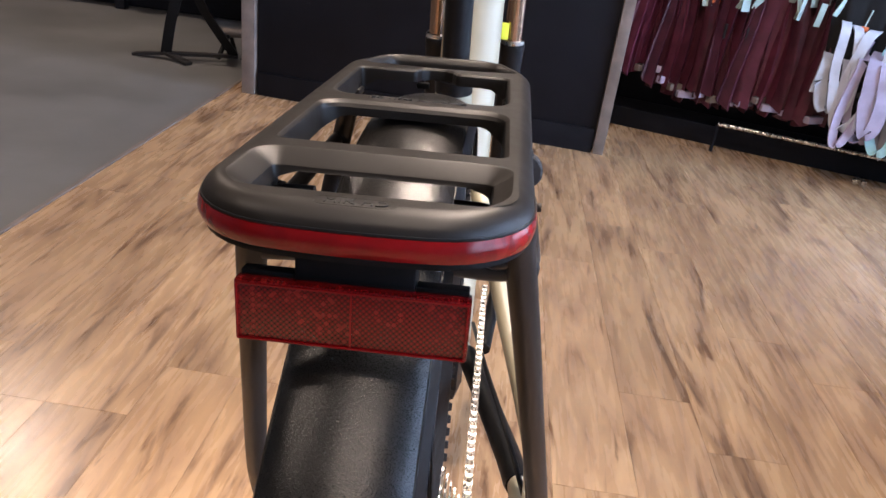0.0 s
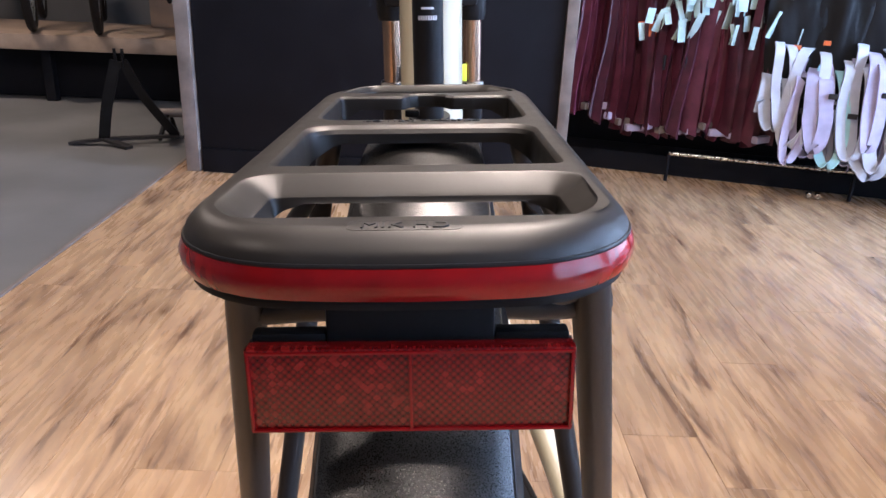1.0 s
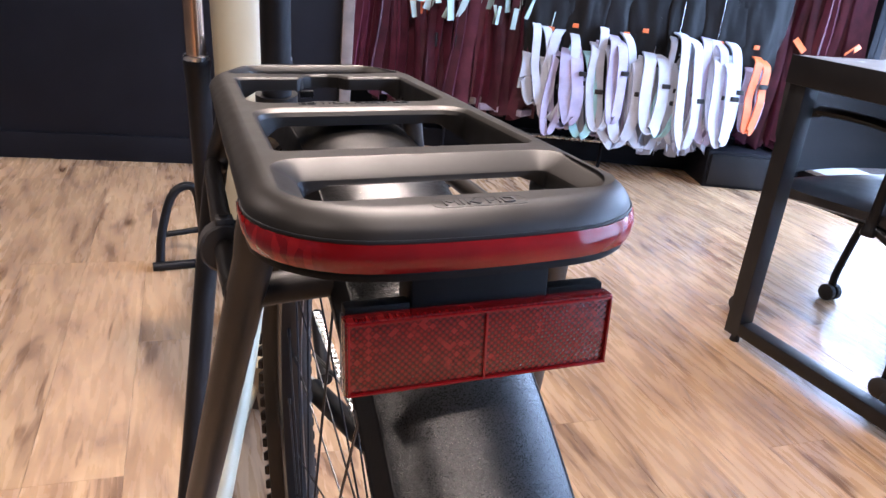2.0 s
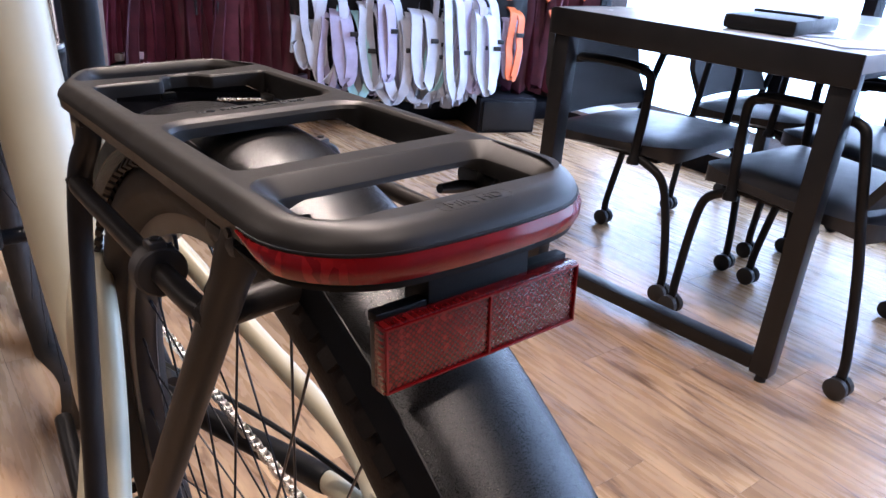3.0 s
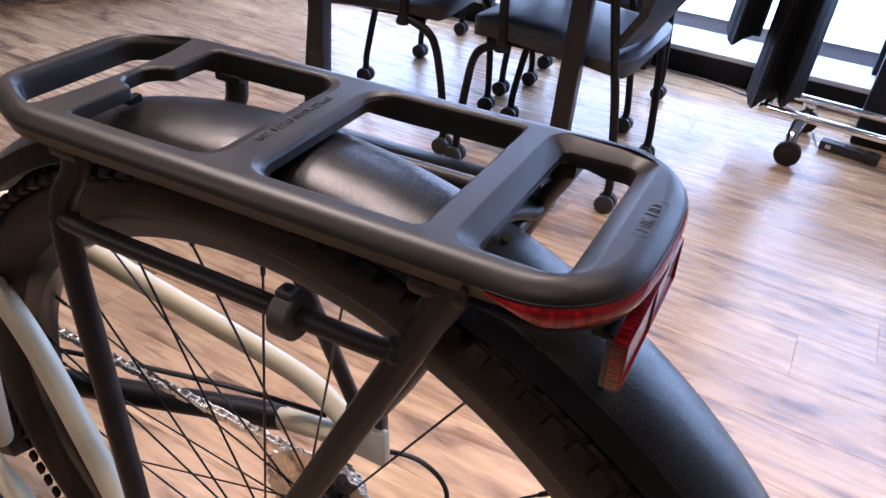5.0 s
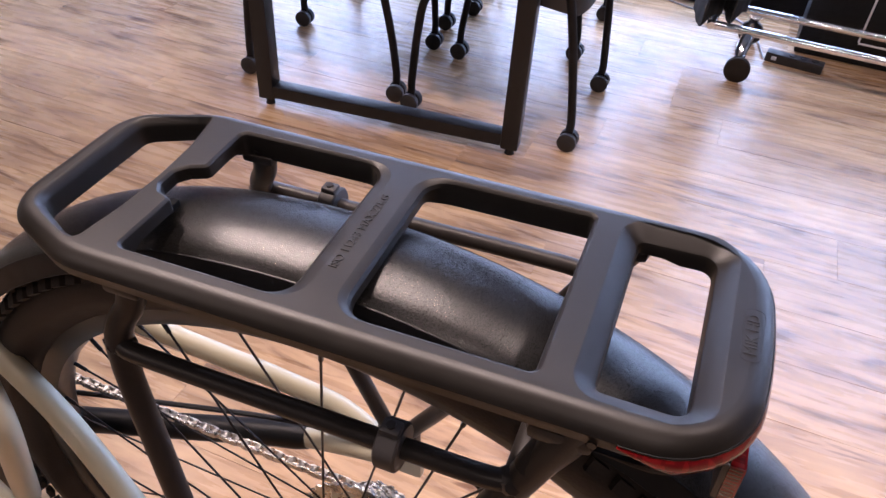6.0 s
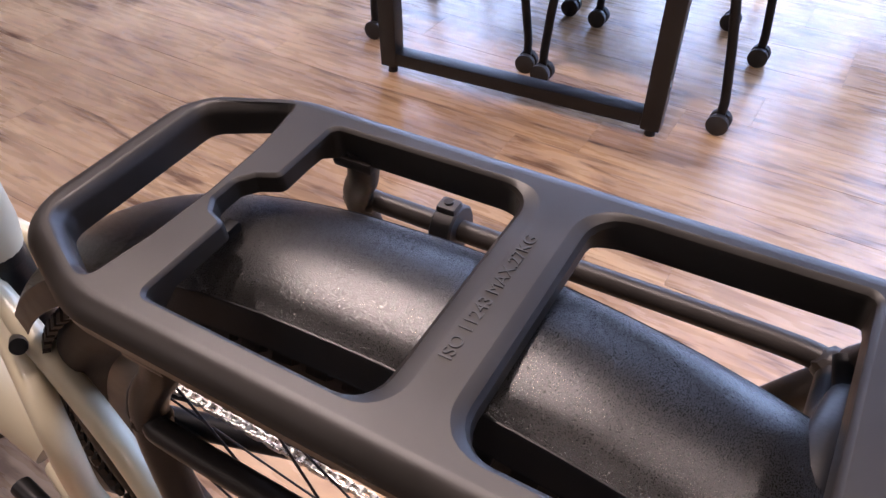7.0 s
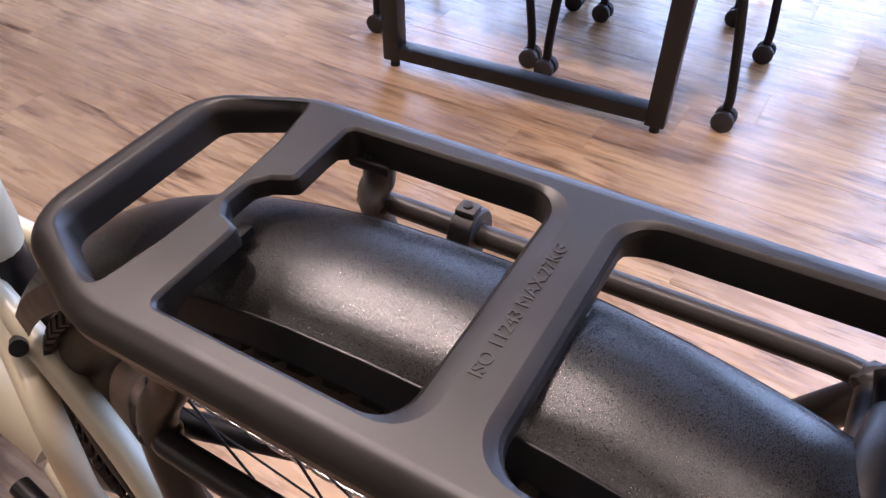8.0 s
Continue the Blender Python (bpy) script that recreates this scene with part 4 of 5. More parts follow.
part("end_plate", box_bm(-0.0285, 0, TZ - 0.031, 0.007, 2 * hw + 0.062, 0.064, 0.002), M_TABLEDARK, table, "dark steel end plate")
part("apron", box_bm(0.65, 0, TZ - 0.052, 1.3, 2 * hw - 0.05, 0.032, 0.003), M_TABLEDARK, table)
for x in (0.0, 1.3):
    for s in (-1, 1):
        part("leg", box_bm(x, s * hw, (TZ - 0.036 + 0.02) / 2, 0.045, 0.045, TZ - 0.058, 0.003), M_TABLEDARK, table)
        foot = cyl_bm((x, s * hw, 0), (x, s * hw, 0.022), 0.013, 0.009, 12)
        part("levelling_foot", foot, M_CASTER, table)
    part("foot_bar", box_bm(x, 0, 0.045, 0.045, 2 * hw - 0.045, 0.034, 0.003), M_TABLEDARK, table)


def caster(parent, x, y):
    bm = bmesh.new()
    for s in (-1, 1):
        tube_bm([(x + s * 0.005, y, 0.0255), (x + s * 0.01, y, 0.0255), (x + s * 0.02, y, 0.0255), (x + s * 0.0225, y, 0.0255)], [0.0245, 0.0255, 0.0255, 0.021], 18, bm=bm)
    wheel = part("caster", bm, M_CASTER, parent)
    part("caster_fork", box_bm(x, y, 0.05, 0.012, 0.02, 0.03, 0.003), M_CHAIRBLACK, wheel)
    return wheel


def meeting_chair(m):
    """Faces +y; origin on the floor under the seat."""
    ch = thing("meeting_chair", m, "black vinyl meeting chair on casters with armrests, pushed to the table", "chair", "chairs at the table")
    seat = bmesh.new()
    nx, ny = 14, 14
    top, low = [], []
    for i in range(nx + 1):
        for side, rows_ in ((1, top), (0, low)):
            row = []
            for j in range(ny + 1):
                u, v = 2 * i / nx - 1, 2 * j / ny - 1
                # rounded square outline, crowned cushion, front edge rolling down
                k = 1 / max(1.0, (abs(u) ** 7 + abs(v) ** 7) ** (1 / 7))
                roll = (1 - max(abs(u * k), abs(v * k)) ** 6) ** 0.5 if max(abs(u * k), abs(v * k)) < 1 else 0
                z = 0.411 + (0.017 * roll + 0.01 if side else -0.017 * roll - 0.01) + (0.006 * (1 - u * u) if side else 0) - 0.016 * max(0, v - 0.3) ** 2 - 0.014 * (1 - v)
                row.append(seat.verts.new((0.232 * u * k, -0.002 + 0.215 * v * k, z)))
            rows_.append(row)
    for grid, flip in ((top, False), (low, True)):
        for i in range(nx):
            for j in range(ny):
                q = (grid[i][j], grid[i + 1][j], grid[i + 1][j + 1], grid[i][j + 1])
                seat.faces.new(tuple(reversed(q)) if flip else q)
    edge = [(i, 0) for i in range(nx)] + [(nx, j) for j in range(ny)] + [(i, ny) for i in range(nx, 0, -1)] + [(0, j) for j in range(ny, 0, -1)]
    bridge(seat, [low[i][j] for i, j in edge], [top[i][j] for i, j in edge])
    bmesh.ops.recalc_face_normals(seat, faces=seat.faces[:])
    part("seat", seat, M_LEATHER, ch, "padded black vinyl seat", True, 60)
    part("seat_pan", box_bm(0, -0.02, 0.377, 0.4, 0.34, 0.016, 0.006), M_CHAIRBLACK, ch)
    back = bmesh.new()
    nx, nz = 8, 10
    grid = [[None] * (nz + 1) for _ in range(nx + 1)]
    for side, off in ((0, 0.0), (1, -0.022)):
        for i in range(nx + 1):
            for j in range(nz + 1):
                x = -0.225 + 0.45 * i / nx
                z = 0.432 + 0.28 * j / nz
                w = 1 - 0.12 * (j / nz) ** 2
                y = -0.19 - 0.035 * min(1, j / 3) - 0.045 * (j / nz) + 0.03 * (x / 0.225) ** 2 + off
                grid[i][j] = back.verts.new((x * w, y, z))
        for i in range(nx):
            for j in range(nz):
                f = (grid[i][j], grid[i + 1][j], grid[i + 1][j + 1], grid[i][j + 1])
                back.faces.new(f if side else tuple(reversed(f)))
        if side == 0:
            first = [row[:] for row in grid]
    rim_a = [first[i][0] for i in range(nx + 1)] + [first[nx][j] for j in range(1, nz + 1)] + [first[i][nz] for i in range(nx - 1, -1, -1)] + [first[0][j] for j in range(nz - 1, 0, -1)]
    rim_b = [grid[i][0] for i in range(nx + 1)] + [grid[nx][j] for j in range(1, nz + 1)] + [grid[i][nz] for i in range(nx - 1, -1, -1)] + [grid[0][j] for j in range(nz - 1, 0, -1)]
    bridge(back, rim_a, rim_b)
    bmesh.ops.recalc_face_normals(back, faces=back.faces[:])
    part("backrest", back, M_MESHBACK, ch, "curved dark backrest")
    for s in (-1, 1):
        x = s * 0.238
        front = smooth_path([(s * 0.185, 0.225, 0.055), (s * 0.187, 0.223, 0.1), (s * 0.2, 0.205, 0.24), (s * 0.212, 0.18, 0.335), (s * 0.222, 0.125, 0.372), (s * 0.228, 0.1, 0.38)], 5)
        part("leg", tube_bm(front, 0.011, 12), M_CHAIRBLACK, ch)
        rear = smooth_path([(s * 0.185, -0.225, 0.055), (s * 0.187, -0.223, 0.1), (s * 0.205, -0.2, 0.28), (s * 0.222, -0.175, 0.42), (x, -0.15, 0.56), (x, -0.135, 0.592), (x, -0.1, 0.602)], 5)
        part("leg", tube_bm(rear, 0.011, 12), M_CHAIRBLACK, ch)
        part("armrest", tube_bm(smooth_path([(x, -0.105, 0.606), (x, -0.03, 0.61), (x, 0.045, 0.609), (x, 0.09, 0.604)], 5), 0.012, 12, flat=1.7), M_CHAIRBLACK, ch)
        part("arm_post", tube_bm(smooth_path([(x, 0.078, 0.602), (x, 0.106, 0.592), (x, 0.112, 0.55), (x, 0.104, 0.4), (x, 0.102, 0.365)], 5), [0.011] * 12 + [0.012] * 5 + [0.017] * 4, 12), M_CHAIRBLACK, ch)
        caster(ch, s * 0.185, 0.225)
        caster(ch, s * 0.185, -0.225)
    return ch


chair = meeting_chair(pose(1.606, 0.596, 0, 0, 0, 0))
copy_thing(chair, pose(1.611, 1.123, 0, 0, 0, 186))
copy_thing(chair, pose(2.155, 0.71, 0, 0, 0, -2))
copy_thing(chair, pose(2.315, 1.137, 0, 0, 0, 183))


# ---------- garment rack by the window ----------
def garment_rack(m):
    gr = thing("garment_rack", m, "chrome rolling garment rack with black garments by the window", "clothes rack")
    for x, bar in ((-0.02, 0.05), (0.31, 0.24)):
        for y in (0, -1.3):
            w = part("caster", tube_bm([(x - 0.012, y, 0.039), (x - 0.009, y, 0.039), (x + 0.009, y, 0.039), (x + 0.012, y, 0.039)], [0.034, 0.039, 0.039, 0.034], 22), M_RUBBER, gr)
            bm = tube_bm([(x, y, 0.039), (x + 0.3 * (bar - x), y + 0.006, 0.09), (bar, y, 0.122)], [0.009, 0.012, 0.015], 12, flat=1.5)
            part("caster_fork", bm, M_CHROME, w)
        part("base_bar", tube_bm([(bar, 0.13, 0.135), (bar, -1.32, 0.135)], 0.0125, 12), M_CHROME, gr)
    for y in (0.115, -1.3):
        part("end_bar", tube_bm([(0.03, y, 0.135), (0.26, y, 0.135)], 0.012, 12), M_CHROME, gr)
        part("upright", tube_bm([(0.145, y, 0.135), (0.145, y, 1.6)], 0.0125, 12), M_CHROME, gr)
    part("hanging_bar", tube_bm([(0.145, 0.36, 1.6), (0.145, -1.35, 1.6)], 0.0125, 12), M_CHROME, gr)
    return gr


garment_rack(pose(2.075, 0.0, 0, 0, 0, -3))


def hanging_coat(m, bottom, half_w, half_d, seed, label):
    """A full coat on a hanger: folded tube of cloth with shoulders and two sleeves; x across."""
    rnd = random.Random(seed)
    ob = thing("hanging_jacket", m, label, "jacket", "jackets on the rolling rack")
    ph = rnd.random() * 6

    def cloth(cx, top, low, rx, ry, folds, neck):
        bm = bmesh.new()
        rings, rows, cols = [], 26, 44
        for j in range(rows + 1):
            t = j / rows
            shoulder = min(1, neck + (1 - neck) * (t / 0.1) ** 0.6)
            flare = 0.85 + 0.2 * t
            ring = []
            for i in range(cols):
                a = TAU * i / cols
                w = 1 + 0.08 * t * math.sin(folds * a + ph + 2 * t) + 0.035 * math.sin(2 * folds * a + 5 * t + ph)
                ring.append(bm.verts.new((cx + rx * shoulder * flare * w * math.cos(a) + 0.012 * math.sin(6 * t + ph), ry * (0.5 + 0.5 * shoulder) * flare * w * math.sin(a) + 0.01 * math.sin(4 * t + ph),
                                          top + (low - top) * t + 0.012 * math.sin(3 * a + ph) * t)))
            rings.append(ring)
        for a, b in zip(rings, rings[1:]):
            bridge(bm, a, b)
        bm.faces.new(rings[0])
        bm.faces.new(rings[-1])
        bmesh.ops.recalc_face_normals(bm, faces=bm.faces[:])
        return bm

    part("body", cloth(0, 1.53, bottom, half_w, half_d, 5, 0.25), M_PACK, ob)
    for s in (-1, 1):
        part("sleeve", cloth(s * (half_w + 0.005), 1.44, max(bottom + 0.06, 0.8), 0.045, half_d * 0.9, 3, 0.6), M_PACK, ob)
    part("hanger", tube_bm(smooth_path([(-half_w * 0.8, 0, 1.47), (0, 0, 1.545), (half_w * 0.8, 0, 1.47)], 4), 0.006, 8), M_PANEL, ob)
    part("hook", tube_bm([(0, 0, 1.54), (0, 0, 1.6)], 0.0025, 8), M_CHROME, ob)
    return ob


def hanging_garment(m, width, top, bottom, mat, label, name="hanging_garment", category="clothes", group="", folds=5, depth=0.05, seed=0, hook=None):
    """A folded garment that hangs on a hook; x across, z up."""
    rnd = random.Random(seed)
    ob = thing(name, m, label, category, group)
    bm = bmesh.new()
    cols, rows = folds * 4, 10
    ph = rnd.random() * 6
    front, back = [], []
    for side in (0, 1):
        for j in range(rows + 1):
            t = j / rows
            z = top + (bottom - top) * t
            row = []
            for i in range(cols + 1):
                u = i / cols - 0.5
                amp = depth * (0.35 + 0.65 * t)
                y = amp * math.sin(u * folds * TAU + ph) * 0.5 + 0.012 * math.sin(7 * t + ph) + (0.006 if side else 0)
                x = width * u * (0.75 + 0.3 * t) + 0.01 * math.sin(5 * t + ph * 2 + u * 4)
                zz = z + (0.03 * math.sin(u * 9 + ph) if j == rows else 0)
                row.append(bm.verts.new((x, y, zz)))
            (back if side else front).append(row)
    for grid, flip in ((front, False), (back, True)):
        for j in range(rows):
            for i in range(cols):
                f = (grid[j][i], grid[j][i + 1], grid[j + 1][i + 1], grid[j + 1][i])
                bm.faces.new(tuple(reversed(f)) if flip else f)
    edge_f = front[0] + [r[-1] for r in front[1:]] + list(reversed(front[-1]))[1:] + [r[0] for r in reversed(front[1:-1])]
    edge_b = back[0] + [r[-1] for r in back[1:]] + list(reversed(back[-1]))[1:] + [r[0] for r in reversed(back[1:-1])]
    bridge(bm, edge_f, edge_b)
    bmesh.ops.recalc_face_normals(bm, faces=bm.faces[:])
    part("cloth", bm, mat, ob)
    hz = hook if hook else top + 0.06
    part("hanger", tube_bm(smooth_path([(-width * 0.35, 0, top - 0.01), (0, 0, top + 0.02), (width * 0.35, 0, top - 0.01)], 4), 0.004, 8), M_PANEL, ob)
    part("hook", tube_bm([(0, 0, top + 0.015), (0, 0, hz)], 0.0025, 8), M_CHROME, ob)
    return ob


for y, low, hw_, hd, seed in ((0.245, 0.325, 0.15, 0.045, 41), (0.135, 0.15, 0.14, 0.04, 44), (0.06, 0.165, 0.12, 0.032, 47)):
    hanging_coat(pose(2.222, y, 0, 0, 0, -3), low, hw_, hd, seed, "black jacket hanging on the rolling rack")
crate = thing("storage_case", pose(2.475, -0.6, 0, 0, 0, -3), "black equipment case with a pale border standing by the window", "case")
part("case_body", box_bm(0, 0, 0.23, 0.22, 0.86, 0.46, 0.012), M_BLACK, crate)
bm = box_bm(-0.1135, -0.05, 0.075, 0.004, 0.6, 0.006, 0.001)
for y, z, sy, sz in ((-0.05, 0.41, 0.6, 0.006), (-0.35, 0.2425, 0.006, 0.329), (0.25, 0.2425, 0.006, 0.329)):
    box_bm(-0.1135, y, z, 0.004, sy, sz, 0.001, bm=bm)
part("face_border", bm, M_SILL, crate, "thin pale border on the case front")
part("case_handle", tube_bm(smooth_path([(0, -0.08, 0.458), (0, -0.06, 0.485), (0, 0.06, 0.485), (0, 0.08, 0.458)], 5), 0.007, 10), M_PANEL, crate)
strip = thing("power_strip", pose(2.27, -0.17, 0, 0, 0, -8), "small dark power strip with a pale switch on the floor", "power strip")
part("strip_body", box_bm(0, 0, 0.016, 0.042, 0.18, 0.032, 0.005), M_CASTER, strip)
for y in (-0.06, -0.025, 0.01):
    part("socket", cyl_bm((0, y, 0.031), (0, y, 0.034), 0.012, sides=16), M_BLACK, strip)
part("switch", box_bm(-0.0215, 0.062, 0.017, 0.004, 0.016, 0.012, 0.001), M_WHITECLOTH, strip)
cable = mesh_object("floor_cable", tube_bm(smooth_path([(2.67, 0.95, 0.004), (2.676, 0.7, 0.004), (2.672, 0.52, 0.004), (2.665, 0.36, 0.004), (2.6, 0.2, 0.004), (2.62, 0.1, 0.004), (2.5, -0.02, 0.004), (2.28, -0.075, 0.004)], 6), 0.0032, 8), M_WHITEPRINT)
tagged(cable, "thin grey power cable lying on the floor", "cable")
case = thing("tablet_case", pose(1.56, 0.78, TZ, 0, 0, 12), "black padded case lying on the table", "case")
part("case_shell", box_bm(0, 0, 0.018, 0.34, 0.16, 0.034, 0.012), M_BLACK, case)
part("case_strap", box_bm(0.02, 0, 0.037, 0.03, 0.15, 0.006, 0.002), M_PANEL, case)
papers = thing("leaflet", pose(1.47, 0.6, TZ, 0, 0, -25), "glossy white leaflet on the table", "leaflet")
part("sheet", box_bm(0, 0, 0.002, 0.15, 0.21, 0.002), M_WHITECLOTH, papers)
part("printed_bar", box_bm(0, 0.05, 0.0035, 0.1, 0.03, 0.0006), M_BLACK, papers)

# ---------- clothing display on a slanted wall ----------
SD = Vector((0.9545, -0.298, 0)).normalized()
SA = Vector((0.6, 3.25, 0))
SM = Matrix.Translation(SA) @ Matrix.Rotation(math.atan2(SD.y, SD.x), 4, "Z")


def on_rack(s, off=0.1, z=0.0, turn_z=0.0):
    return SM @ pose(s, -off, z, 0, 0, turn_z)


unit = thing("display_unit", SM, "black clothing display wall with low plinth and steel rails", "display unit")
part("back_panel", box_bm(1.12, 0.27, 0.75, 2.5, 0.04, 1.5, 0.004), M_PANEL, unit)
part("plinth", box_bm(1.12, 0.13, 0.045, 2.44, 0.22, 0.09, 0.006), M_PANEL, unit)
part("front_rail", tube_bm([(0.5, -0.08, 0.125), (2.0, -0.08, 0.125)], 0.009, 10), M_STEEL, unit)
part("hanging_rail", tube_bm([(-0.05, -0.1, 1.12), (2.34, -0.1, 1.12)], 0.012, 12), M_STEEL, unit)
for s in (0.5, 1.25, 2.0):
    part("rail_foot", tube_bm([(s, -0.08, 0), (s, -0.08, 0.125)], 0.008, 10), M_PANEL, unit)
for s in (-0.05, 1.1, 2.34):
    part("rail_arm", box_bm(s, 0.08, 1.12, 0.02, 0.36, 0.03, 0.003), M_PANEL, unit)
    part("upright", box_bm(s, 0.25, 0.56, 0.04, 0.03, 1.12, 0.003), M_PANEL, unit)
for s in (1.085, 1.12):
    part("glide", cyl_bm((s, -0.115, 0.02), (s, -0.135, 0.02), 0.011, sides=14), M_CHROME, unit, "bright metal glide")
cab = thing("low_cabinet", on_rack(1.85, 0.02), "dark grey low cabinet at the end of the clothing display", "cabinet")
part("cabinet_body", box_bm(0, -0.08, 0.085, 0.3, 0.3, 0.17, 0.006), M_PANEL, cab)
part("cabinet_door", box_bm(0, -0.236, 0.085, 0.27, 0.012, 0.14, 0.003), M_TABLEDARK, cab)

rnd = random.Random(5)


def swing_tag(parent, x, y, z, w, h, mat, tilt):
    m = Matrix.Translation((x, y, z)) @ Matrix.Rotation(tilt, 4, "Y") @ Matrix.Rotation(tilt * 1.7, 4, "X")
    bm = box_bm(0, 0, 0, w, 0.004, h, 0.001, m)
    part("swing_tag", bm, mat, parent)


# maroon shorts and jackets, edge on to the room
for k, s in enumerate((0.12, 0.17, 0.22, 0.28, 0.33, 0.39, 0.45, 0.51, 0.56, 0.62, 0.68, 0.73, 0.79, 0.84)):
    bottom = 0.22 + 0.05 * rnd.random() + (0.05 if s < 0.2 else 0)
    g = hanging_garment(on_rack(s, 0.1 + 0.03 * rnd.random(), 0, rnd.uniform(-25, 25) + 40), 0.16 + 0.05 * rnd.random(), 1.06, bottom, M_MAROON, "maroon nylon garment hanging folded on the display rail", "hanging_trousers", "trousers", "maroon garments", 4, 0.06, 100 + k, 1.12)
    part("lining", box_bm(0, -0.02, bottom + 0.012, 0.09, 0.03, 0.03, 0.006), M_LILAC if k % 3 else M_GREYOAK, g)
    for q in range(6 if k > 3 else 0):
        swing_tag(g, rnd.uniform(-0.05, 0.05), -0.04 - 0.015 * q, rnd.uniform(0.64, 0.86), rnd.uniform(0.022, 0.042), rnd.uniform(0.06, 0.11), M_TAGPAPER, rnd.uniform(-0.22, 0.22))
    if k in (3, 4):
        swing_tag(g, 0, -0.06, 0.65, 0.045, 0.06, M_ORANGE, 0.15 * (k - 3.5))
    if k in (5, 7):
        part("pocket_badge", box_bm(0.0, -0.055, 0.52, 0.05, 0.012, 0.06, 0.003), M_BAG, g)
for k, s in enumerate((1.93, 1.99, 2.05, 2.11, 2.17, 2.23, 2.29)):
    g = hanging_garment(on_rack(s, 0.1 + 0.03 * rnd.random(), 0, rnd.uniform(-20, 20) + 35), 0.17, 1.06, 0.19 + 0.04 * rnd.random(), M_MAROON, "maroon nylon garment hanging folded on the display rail", "hanging_trousers", "trousers", "maroon garments", 4, 0.06, 200 + k, 1.12)
    if k in (1, 2, 4, 5):
        swing_tag(g, 0, -0.06, 0.55 + 0.1 * (k % 2), 0.045, 0.07, M_ORANGE, 0.2 * (k - 3))


def ribbon(points, width, thick, across):
    """A flat strap along points, its width along the given direction."""
    bm = bmesh.new()
    pts = [Vector(p) for p in points]
    across = Vector(across).normalized()
    rings = []
    for i, p in enumerate(pts):
        d = (pts[min(i + 1, len(pts) - 1)] - pts[max(i - 1, 0)]).normalized()
        a = (across - d * across.dot(d)).normalized()
        b = d.cross(a)
        rings.append([bm.verts.new(p + a * (sx * width / 2) + b * (sy * thick / 2)) for sx, sy in ((-1, -1), (1, -1), (1, 1), (-1, 1))])
    for a, b in zip(rings, rings[1:]):
        for k in range(4):
            bm.faces.new((a[k], a[(k + 1) % 4], b[(k + 1) % 4], b[k]))
    bm.faces.new(list(reversed(rings[0])))
    bm.faces.new(rings[-1])
    bmesh.ops.recalc_face_normals(bm, faces=bm.faces[:])
    return bm


def backpack(m, seed, mats, label):
    r = random.Random(seed)
    ob = thing("backpack", m, label, "backpack", "backpacks on the display")
    bm = bmesh.new()
    bmesh.ops.create_cube(bm, size=1.0)
    bmesh.ops.subdivide_edges(bm, edges=bm.edges[:], cuts=15, use_grid_fill=True)
    for v in bm.verts:
        p = v.co.copy()
        q = Vector((p.x, p.y, p.z)).normalized() * 0.62
        v.co = p.lerp(q, 0.45)
        v.co += v.co.normalized() * (0.07 * noise.noise(Vector(p) * 4 + Vector((seed, 0, 0))) + 0.05 * noise.noise(Vector((p.x * 16, p.y * 9, p.z * 5)) + Vector((seed, 3, 0))))
        v.co = Vector((v.co.x * 0.25, v.co.y * 0.17, 0.76 + v.co.z * 0.62))
        if p.z < 0:
            v.co.x *= 1 + 0.35 * p.z
    part("pack_body", bm, M_PACK, ob, "black nylon pack body", True, 70)
    part("haul_loop", tube_bm(smooth_path([(-0.03, 0, 1.05), (-0.02, 0, 1.1), (0.02, 0, 1.1), (0.03, 0, 1.05)], 5), 0.005, 8), M_BAG, ob)
    part("hook", tube_bm([(0, 0, 1.095), (0, 0, 1.125)], 0.004, 8), M_CHROME, ob)
    part("logo_patch", box_bm(r.uniform(-0.04, 0.04), -0.098, 0.62 + r.uniform(-0.02, 0.03), 0.026, 0.006, 0.018, 0.002), M_ORANGE, ob, "small orange woven patch")
    n = 0
    for x0, wid, drop, mat in mats:
        n += 1
        y = -0.1 - 0.022 * n
        top = r.uniform(0.42, 0.56)
        x0, wid, drop = x0 + r.uniform(-0.04, 0.04), wid * r.uniform(0.6, 1.15), drop + r.uniform(-0.02, 0.08)
        lean = r.uniform(-0.045, 0.045)
        top += 0.07
        pts = [(x0 - wid * 0.25, y + 0.12, top + 0.03), (x0 - wid * 0.42, y + 0.01, top), (x0 - wid * 0.53, y, top - 0.13), (x0 - wid * 0.5, y - 0.01, drop + 0.1), (x0 - wid * 0.27, y - 0.012, drop + 0.018), (x0, y - 0.014, drop),
               (x0 + wid * 0.3, y - 0.012, drop + 0.022), (x0 + wid * 0.52, y - 0.01, drop + 0.12), (x0 + wid * 0.5, y, top - 0.11), (x0 + wid * 0.36, y + 0.01, top - 0.01), (x0 + wid * 0.2, y + 0.12, top + 0.02)]
        pts = [(a + r.uniform(-0.003, 0.003) + lean * (c - drop) / 0.3, b + r.uniform(-0.006, 0.006), c + r.uniform(-0.006, 0.006)) for a, b, c in pts]
        strap = part("shoulder_strap", ribbon(smooth_path(pts, 4), r.uniform(0.03, 0.058), 0.007, (0.85, r.uniform(0.1, 0.45), 0)), mat, ob)
        part("buckle", box_bm(x0 + wid * 0.5, y - 0.008, drop + 0.2, 0.035, 0.012, 0.02, 0.003), M_BAG, strap)
    return ob


